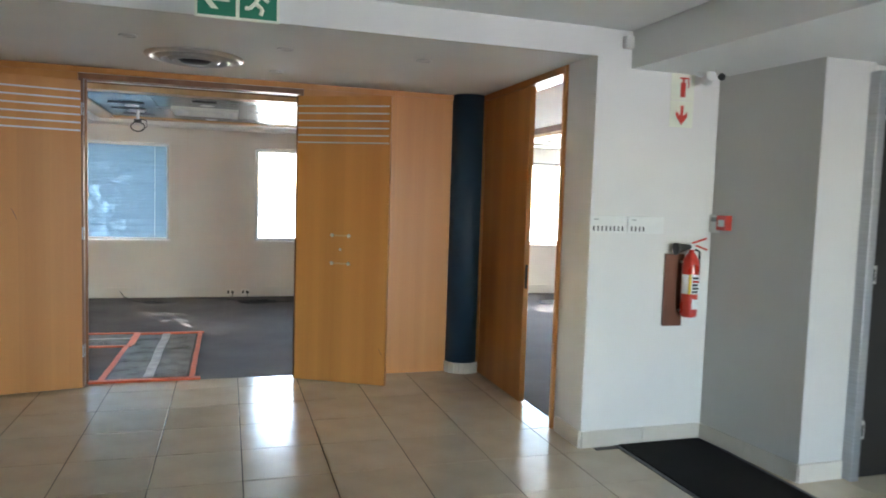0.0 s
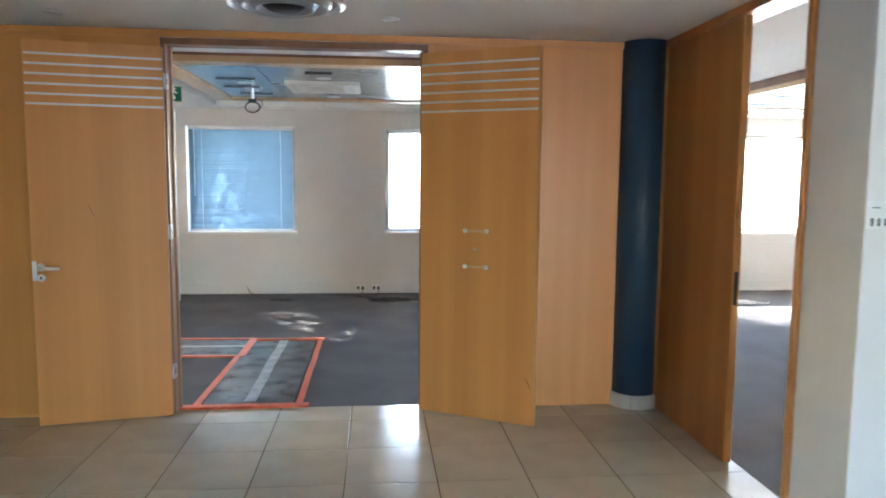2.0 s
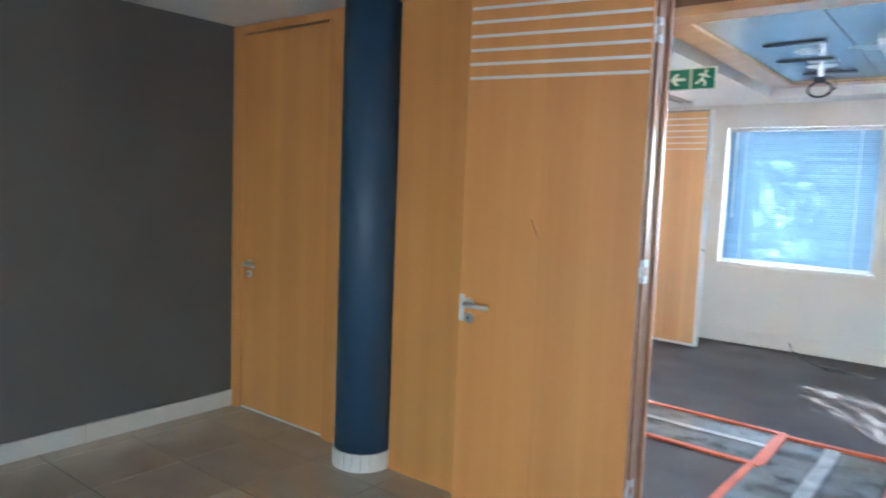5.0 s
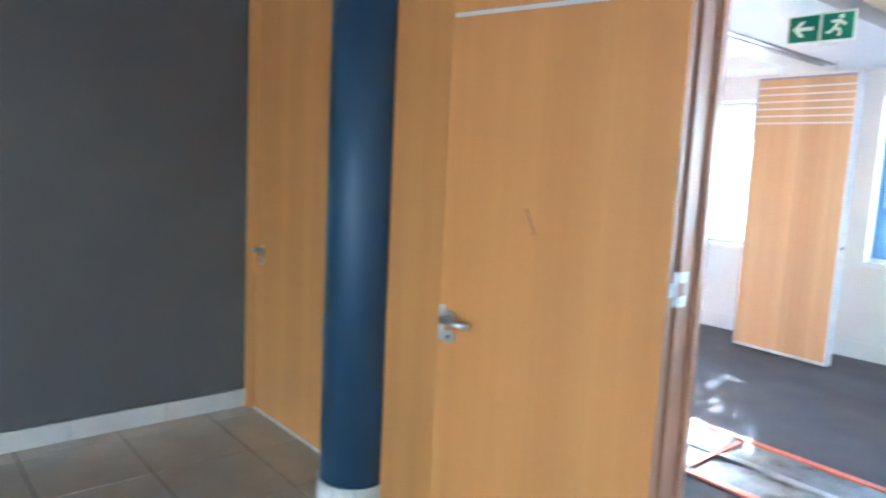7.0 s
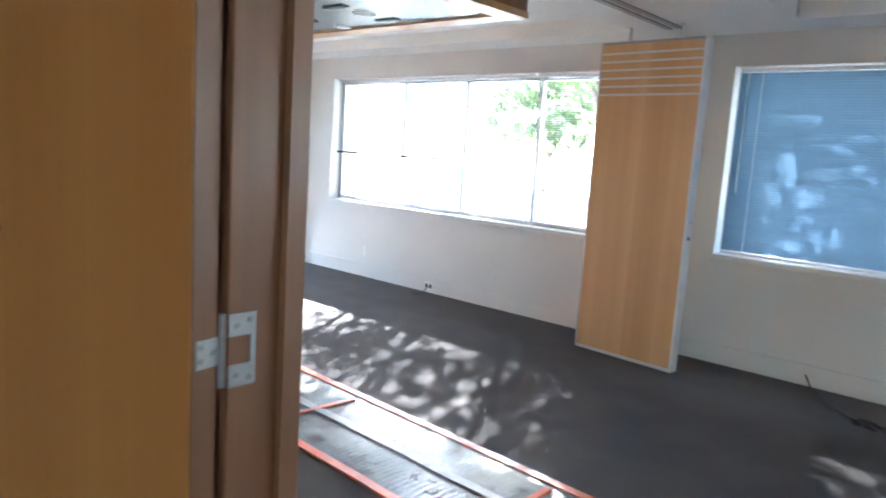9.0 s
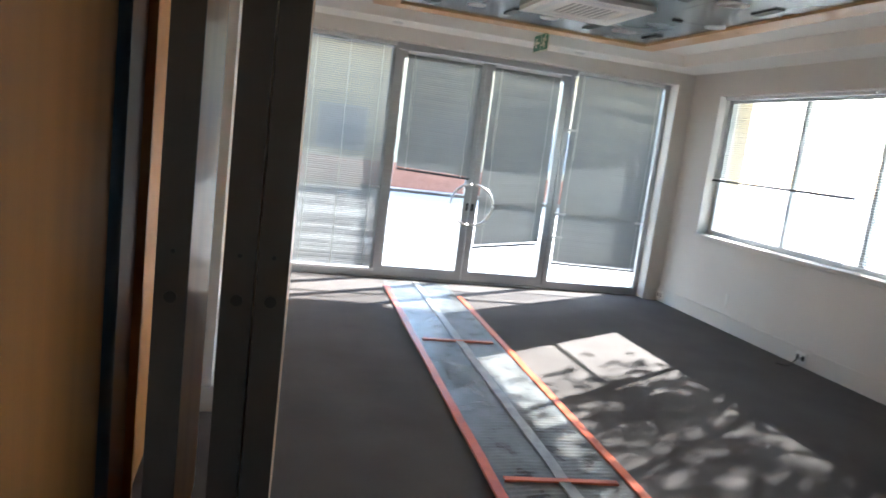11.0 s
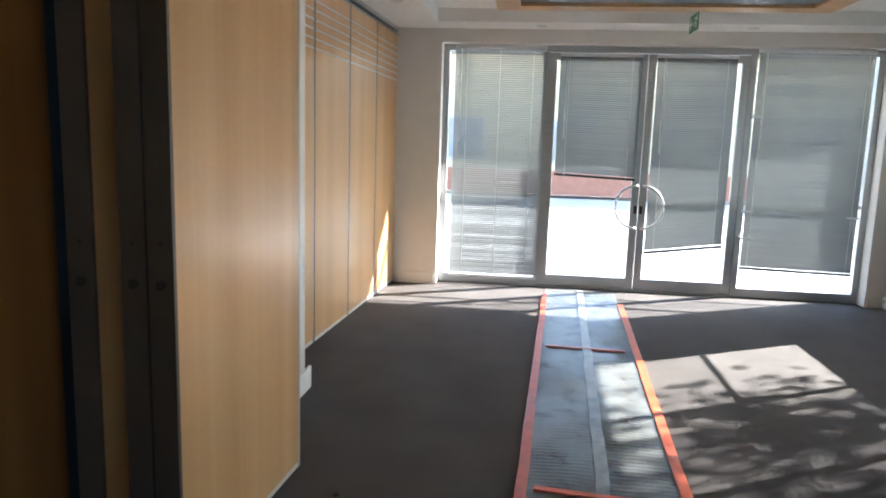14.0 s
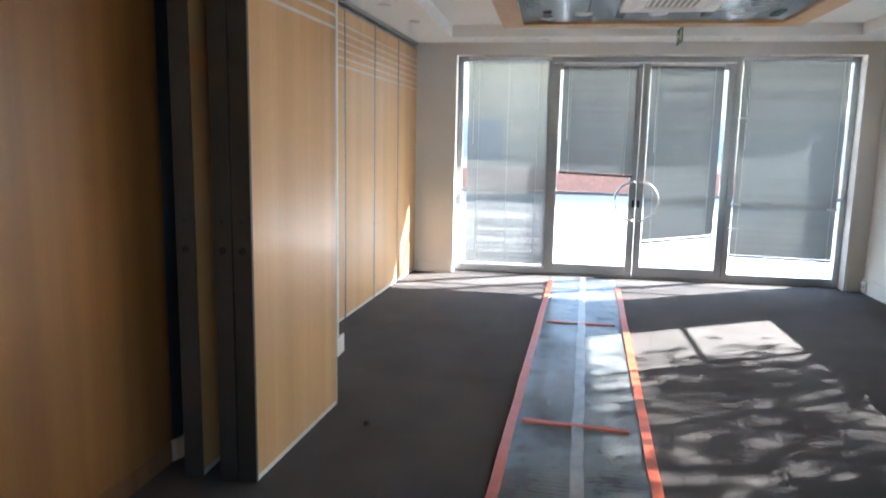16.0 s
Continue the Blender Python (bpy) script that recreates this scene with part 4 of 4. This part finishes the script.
def extinguisher_sign():
    y = 3.909
    s = thing("fire_sign", "cream sign with a red extinguisher and a red down arrow", "sign")
    for z0 in (2.155, 2.335):
        plate = part("sign_plate", boxes((2.665, 2.845, y - 0.004, y, z0, z0 + 0.175), bevel=0.001), M_SIGNWHITE, s)
    pic = boxes((2.738, 2.776, y - 0.0055, y - 0.004, 2.355, 2.45), (2.748, 2.766, y - 0.0055, y - 0.004, 2.45, 2.475), (2.73, 2.80, y - 0.0055, y - 0.004, 2.475, 2.485), (2.793, 2.8, y - 0.0055, y - 0.004, 2.42, 2.475))
    part("extinguisher_picture", pic, M_REDPLASTIC, s)
    bm = boxes((2.745, 2.767, y - 0.0055, y - 0.004, 2.215, 2.30))
    vs = [bm.verts.new((px, yy, pz)) for yy in (y - 0.0056, y - 0.004) for px, pz in ((2.756, 2.172), (2.80, 2.225), (2.80, 2.262), (2.756, 2.222), (2.712, 2.262), (2.712, 2.225))]
    for f in ((0, 1, 2, 3), (0, 3, 4, 5), (6, 7, 8, 9), (6, 9, 10, 11), (0, 1, 7, 6), (1, 2, 8, 7), (2, 3, 9, 8), (3, 4, 10, 9), (4, 5, 11, 10), (5, 0, 6, 11)):
        bm.faces.new([vs[i] for i in f])
    bmesh.ops.recalc_face_normals(bm, faces=bm.faces)
    part("down_arrow", bm, M_REDPLASTIC, s)


extinguisher_sign()


def alarm_point():
    a = thing("fire_alarm_call_point", "red fire alarm call point", "alarm")
    x = 3.047
    part("housing", boxes((x - 0.05, x, 3.70, 3.80, 1.475, 1.575), bevel=0.006), M_REDPLASTIC, a)
    part("break_glass", boxes((x - 0.053, x - 0.05, 3.72, 3.775, 1.50, 1.545)), M_WHITE, a)
    k = thing("key_box", "small white key switch box beside the alarm", "switch")
    part("cover", boxes((x - 0.025, x, 3.815, 3.9, 1.455, 1.575), bevel=0.003), M_WHITE, k)
    part("window", boxes((x - 0.028, x - 0.025, 3.825, 3.88, 1.53, 1.56)), M_GREYPL, k)


alarm_point()


def security_camera():
    c = thing("security_camera", "small white ceiling security camera with a black lens", "camera", pose(2.83, 3.80, RIGHT_LOW))
    part("base", lathe([(0.045, -0.001), (0.045, -0.02), (0.02, -0.03)], 24), M_WHITE, c, smooth=True)
    part("body", lathe([(0.033, 0), (0.036, 0.01), (0.036, 0.09), (0.03, 0.1)], 24), M_WHITE, c, smooth=True).matrix_local = pose(0.03, 0, -0.055, 80, 0, -20)
    part("lens", lathe([(0.024, 0), (0.024, 0.008), (0.012, 0.012)], 20), M_BLACK, c, smooth=True).matrix_local = pose(0.066, -0.098, -0.042, 80, 0, -20)
    s = thing("wall_sensor", "small white motion sensor under the ceiling", "sensor")
    part("case", boxes((2.285, 2.345, 3.86, 3.909, 2.63, 2.71), bevel=0.008), M_WHITE, s)


security_camera()


def black_door():
    d = thing("door_7", "black laminate door in an aluminium frame with steel hinges", "door", kind="structure")
    part("jamb", boxes((3.46, 3.52, 3.03, 3.16, 0, 2.45), bevel=0.003), M_ALU, d)
    part("jamb", boxes((4.38, 4.42, 3.03, 3.16, 0, 2.45), bevel=0.003), M_ALU, d)
    part("head", boxes((3.52, 4.38, 3.03, 3.16, 2.42, 2.45)), M_ALU, d)
    part("leaf", boxes((3.526, 4.374, 3.06, 3.105, 0.008, 2.415), bevel=0.002), M_BLACKDOOR, d)
    for z in (0.25, 1.2, 2.18):
        h = part("hinge", boxes((3.523, 3.565, 3.052, 3.06, z, z + 0.11)), M_STEEL, d, "steel hinge")
        part("screw_plate", boxes((3.535, 3.552, 3.049, 3.052, z + 0.02, z + 0.09)), M_BLACK, h)


black_door()
mat = thing("doormat", "long black ribbed entrance mat on the tiles", "mat")
mt = bmesh.new()
box(mt, 2.391, 3.029, 2.3, 3.89, 0.002, 0.012, bevel=0.003)
part("ribbed_body", mt, M_MAT, mat)
for x0, x1, y0, y1 in ((2.36, 2.39, 2.27, 3.89), (3.03, 3.06, 2.27, 3.89), (2.39, 3.03, 2.27, 2.3)):
    part("rubber_edge", boxes((x0, x1, y0, y1, 0.002, 0.008), bevel=0.002), M_BLACK, mat)


# ---- floor protection: plastic sheet and orange tape ----
def strip_point(u, v):
    """u runs west from the door strip, v across the long strip."""
    x = -1.1 - u
    return x, 7.585 + 0.043 * u + v * (0.675 + 0.002 * u)


def rippled(nx, ny, where, amp, step):
    bm = bmesh.new()
    rng = random.Random(4)
    grid = []
    for i in range(nx + 1):
        row = []
        for j in range(ny + 1):
            x, y = where(i / nx, j / ny)
            n = noise.noise(Vector((x * 2.5, y * 4, 0.3)))
            fade = min(1, j, ny - j)
            z = 0.0045 + fade * (amp * (0.5 + 0.5 * math.sin(step * i + 5.5 * n + 0.5 * math.sin(j))) * (0.35 + 0.65 * abs(noise.noise(Vector((x * 1.3, y * 2, 4.1))) * 2)) + 0.0035 * max(0, n))
            row.append(bm.verts.new((x, y, z)))
        grid.append(row)
    for i in range(nx):
        for j in range(ny):
            bm.faces.new((grid[i][j], grid[i + 1][j], grid[i + 1][j + 1], grid[i][j + 1]))
    bmesh.ops.recalc_face_normals(bm, faces=bm.faces)
    return bm


def tape(parent, a, b, w, mat=None, z=0.010, name="tape_strip", wave=0.004):
    a, b = Vector((*a, 0)), Vector((*b, 0))
    d = (b - a)
    nrm = Vector((-d.y, d.x, 0)).normalized() * w / 2
    n = max(4, int(d.length / 0.12))
    bm = bmesh.new()
    rows = []
    for k in range(n + 1):
        p = a + d * k / n
        o = wave * noise.noise(Vector((p.x * 3, p.y * 3, 9)))
        e = wave * 1.2 * noise.noise(Vector((p.x * 11, p.y * 11, 2)))
        l, r = p + nrm * (1 + e / w) + nrm.normalized() * o, p - nrm * (1 - e / w) + nrm.normalized() * o
        zz = z + 0.0015 * noise.noise(Vector((p.x * 5, p.y * 5, 1)))
        rows.append([bm.verts.new((l.x, l.y, 0.002)), bm.verts.new((l.x, l.y, zz)), bm.verts.new((r.x, r.y, zz)), bm.verts.new((r.x, r.y, 0.002))])
    for p, q in zip(rows, rows[1:]):
        for c in range(3):
            bm.faces.new((p[c], p[c + 1], q[c + 1], q[c]))
    bmesh.ops.recalc_face_normals(bm, faces=bm.faces)
    return part(name, bm, mat or M_ORANGE, parent)


long_sheet = thing("floor_protection_sheet", "long clear plastic floor sheet edged with orange tape on the carpet", "plastic sheet", group="floor protection sheets")
part("plastic_film", rippled(900, 14, lambda u, v: strip_point(6.7 * u - 0.02, v), 0.0042, 1.3), M_SHEET, long_sheet, "crinkled clear plastic film", smooth=True)
for v, w in ((0.0, 0.05), (1.02, 0.05)):
    tape(long_sheet, strip_point(-0.02, v), strip_point(6.1 if v > 0.5 else 6.4, v), w, z=0.0135)
tape(long_sheet, strip_point(0.0, 0.52), strip_point(6.65, 0.50), 0.06, M_SEAM, 0.0155, "seam_tape", 0.009)
for u, s in ((0.95, 0.0), (2.44, 0.05), (4.6, 0.02)):
    tape(long_sheet, strip_point(u, 0.08), strip_point(u - s, 0.9), 0.034, z=0.017)
tape(long_sheet, strip_point(0.0, 0.0), strip_point(0.0, 0.98), 0.07, z=0.018)
short_sheet = thing("floor_protection_sheet", "short clear plastic floor sheet edged with orange tape at the doorway", "plastic sheet", group="floor protection sheets")
cr = rippled(270, 14, lambda u, v: (-1.12 + 0.64 * v, 6.2 + 1.96 * u), 0.0045, 1.3)
part("plastic_film", cr, M_SHEET, short_sheet, "crinkled clear plastic film", smooth=True)
tape(short_sheet, (-1.16, 6.16), (-1.13, 7.6), 0.045, z=0.0135)
tape(short_sheet, (-0.435, 6.16), (-0.435, 8.25), 0.045, z=0.0135)
tape(short_sheet, (-1.24, 6.155), (-0.36, 6.155), 0.065, z=0.019)
tape(short_sheet, (-1.1, 8.225), (-0.4, 8.225), 0.045, z=0.019)
tape(short_sheet, (-0.79, 6.25), (-0.79, 8.17), 0.08, M_SEAM, 0.0155, "seam_tape", 0.009)


# ---- cables, sockets and litter along the window wall ----
def cable_heap(x, y, label, size, seed, long=60, mat=None):
    rng = random.Random(seed)
    c = thing("cable_coil", label, "cable", pose(x, y, 0))
    pts, a = [], 0.0
    for k in range(long):
        a += rng.uniform(0.3, 0.75)
        r = size * rng.uniform(0.45, 1.0)
        pts.append((r * 1.7 * math.cos(a), r * 0.7 * math.sin(a), 0.008 + 0.035 * rng.random() * k / long))
    part("cable", tube(pts, 0.006, 6), mat or M_BLACK, c)
    part("cable_tail", tube([(size * 1.4, 0, 0.008), (size * 1.9, 0.05, 0.008), (size * 2.6, -0.02, 0.008), (size * 3.0, 0.06, 0.008)], 0.005, 6), mat or M_BLACK, c)


cable_heap(-1.12, 10.48, "small heap of black cable on the carpet", 0.09, 3, 30)
cable_heap(0.30, 10.45, "coil of black cables on the carpet by the wall", 0.17, 5, 90)
cable_heap(4.9, 10.0, "heap of pale loose cables in the sun", 0.17, 8, 70, M_WHITE)
run = thing("loose_cable", "single black cable trailing from the wall", "cable")
part("cable", tube([(-1.65, 10.95, 0.12), (-1.6, 10.9, 0.05), (-1.45, 10.75, 0.007), (-1.25, 10.55, 0.007), (-1.15, 10.5, 0.007)], 0.006, 6), M_BLACK, run)
run2 = thing("loose_cable", "single black cable running along the carpet", "cable")
part("cable", tube([(-0.6, 10.95, 0.007), (-0.3, 10.9, 0.007), (0.0, 10.7, 0.007), (0.25, 10.5, 0.007)], 0.006, 6), M_BLACK, run2)


def socket_box(x, label, loose=False):
    y = NY - 0.032
    s = thing("wall_socket", label, "socket", group="wall sockets")
    part("face_plate", boxes((x - 0.06, x + 0.06, y - 0.012, y, 0.035, 0.125), bevel=0.003), M_WHITE, s)
    for dx in (-0.03, 0.03):
        part("outlet", boxes((x + dx - 0.016, x + dx + 0.016, y - 0.015, y - 0.012, 0.055, 0.1)), M_GREYPL if not loose else M_BLACK, s)
    if loose:
        part("cable", tube([(x + 0.02, y - 0.02, 0.08), (x + 0.05, y - 0.08, 0.09), (x + 0.02, y - 0.14, 0.01), (x - 0.05, y - 0.2, 0.007)], 0.006, 6), M_BLACK, s)


socket_box(-5.45, "white double wall socket with a plug and lead", True)
socket_box(-0.1, "open double floor socket with loose wires", True)
socket_box(0.12, "small open socket with loose wires", True)
socket_box(-7.66, "small white socket in the corner skirting")
plate = thing("blank_wall_plate", "small blank white plate on the plaster", "wall plate")
part("face_plate", boxes((-6.57, -6.53, NY - 0.009, NY - 0.001, 0.24, 0.36), bevel=0.002), M_WHITE, plate)
speck = thing("carpet_debris", "tiny dark scrap lying on the carpet", "scrap", pose(-3.35, 6.93, 0))
part("scrap", lathe([(0.014, 0.0), (0.016, 0.008), (0.006, 0.014)], 9), M_BLACK, speck)


# ---- outdoors: trees and buildings ----
def tree(label, x, y, trunk, crown, radii, leaves, size, seed, limbs=9):
    rng = random.Random(seed)
    t = thing("tree", label, "tree", pose(x, y, -0.2), group="trees outside")
    bm = bmesh.new()
    cz = crown - 0.0
    rod(bm, (0, 0, 0), (0.15, 0.1, trunk), 0.13, 0.09, 12)
    tips = []
    for k in range(limbs):
        a = 2 * math.pi * k / limbs + rng.uniform(-0.3, 0.3)
        e = (0.15 + radii[0] * 0.75 * math.cos(a) * rng.uniform(0.5, 1), 0.1 + radii[1] * 0.75 * math.sin(a) * rng.uniform(0.5, 1), cz + radii[2] * rng.uniform(-0.5, 0.6))
        mid = (e[0] * 0.4, e[1] * 0.4, trunk + (e[2] - trunk) * 0.55)
        rod(bm, (0.15, 0.1, trunk - 0.1), mid, 0.06, 0.035, 8)
        rod(bm, mid, e, 0.035, 0.01, 7)
        tips += [e, mid]
    part("trunk", bm, M_BARK, t)
    clumps = []
    while len(clumps) < 130:
        p = Vector((rng.uniform(-1, 1), rng.uniform(-1, 1), rng.uniform(-1, 1)))
        if 0.25 < p.length < 1:
            clumps.append(Vector((p.x * radii[0], p.y * radii[1], p.z * radii[2] + cz)))
    verts, faces = [], []
    for k in range(leaves):
        c = rng.choice(clumps)
        p = c + Vector((rng.gauss(0, 0.24), rng.gauss(0, 0.24), rng.gauss(0, 0.17)))
        m = Euler((rng.uniform(0, 6.3), rng.uniform(0, 6.3), rng.uniform(0, 6.3))).to_matrix()
        s = size * rng.uniform(0.6, 1.3)
        o = len(verts)
        verts += [tuple(p + m @ Vector(q)) for q in ((-s, 0, 0), (-s * 0.2, s * 0.42, 0.02), (s, 0, 0), (-s * 0.2, -s * 0.42, 0.02))]
        faces.append((o, o + 1, o + 2, o + 3))
    me = bpy.data.meshes.new("crown")
    me.from_pydata(verts, [], faces)
    me.materials.append(M_LEAF)
    cr2 = new("crown", me)
    cr2.parent = t
    tagged(cr2, kind="stuff")


tree("leafy green tree close outside the windows", -5.9, 15.3, 2.3, 4.45, (3.1, 1.6, 1.55), 14000, 0.078, 11)
tree("leafy green tree close outside the windows", -1.5, 15.3, 2.3, 4.45, (2.5, 1.6, 1.55), 15000, 0.076, 12)
tree("broad green tree across the yard", -20.5, 36, 1.8, 4.4, (4.2, 3.0, 2.4), 4500, 0.2, 15)


def far_building(label, x0, x1, y0, y1, h, mat, side, n):
    b = thing("building", label, "building")
    part("wall", boxes((x0, x1, y0, y1, -0.2, h)), mat, b)
    part("plinth", boxes((x0 - 0.05, x1 + 0.05, y0 - 0.05, y1 + 0.05, -0.2, 0.62)), M_BRICK, b, "red brick plinth")
    part("roof", boxes((x0 - 0.4, x1 + 0.4, y0 - 0.4, y1 + 0.4, h, h + 0.25)), M_ROOF, b)
    for k in range(n):
        for z in (0.9,):
            if z + 1.5 > h:
                continue
            if side == "x":
                c = y0 + (y1 - y0) * (k + 0.5) / n
                w = part("window", boxes((x1 - 0.02, x1 + 0.03, c - 0.8, c + 0.8, z, z + 1.4)), M_ALU, b)
                part("pane", boxes((x1 + 0.03, x1 + 0.04, c - 0.72, c + 0.72, z + 0.08, z + 1.32)), M_GREYPL, w)
            else:
                c = x0 + (x1 - x0) * (k + 0.5) / n
                w = part("window", boxes((c - 0.8, c + 0.8, y0 - 0.03, y0 + 0.02, z, z + 1.4)), M_ALU, b)
                part("pane", boxes((c - 0.72, c + 0.72, y0 - 0.04, y0 - 0.03, z + 0.08, z + 1.32)), M_GREYPL, w)


far_building("cream rendered building on a red brick plinth across the yard", -32, -24, -4, 22, 4.3, M_RENDER, "x", 7)

# ---- the foyer's tiles ----
TILE = 0.5
shared = {}
for i in range(-9, 10):
    for j in range(-16, 6):
        x0, x1 = max(-4.2, -0.05 + TILE * i), min(4.45, -0.05 + TILE * (i + 1))
        y0, y1 = max(-4.0, 3.84 + TILE * j), min(6.14, 3.84 + TILE * (j + 1))
        if y0 > 3.8:
            x1 = min(x1, 2.2)
        if x1 - x0 < 0.03 or y1 - y0 < 0.03:
            continue
        w, h = round(x1 - x0 - 0.006, 3), round(y1 - y0 - 0.006, 3)
        if (w, h) not in shared:
            bm = boxes((-w / 2, w / 2, -h / 2, h / 2, -0.004, 0.0), bevel=0.0012)
            me = bpy.data.meshes.new("floor_tile")
            bm.to_mesh(me)
            bm.free()
            me.materials.append(M_TILE)
            shared[(w, h)] = me
        t = new("floor_tile", shared[(w, h)])
        t.location = ((x0 + x1) / 2, (y0 + y1) / 2, 0.0005)
        t.parent = foyer_floor
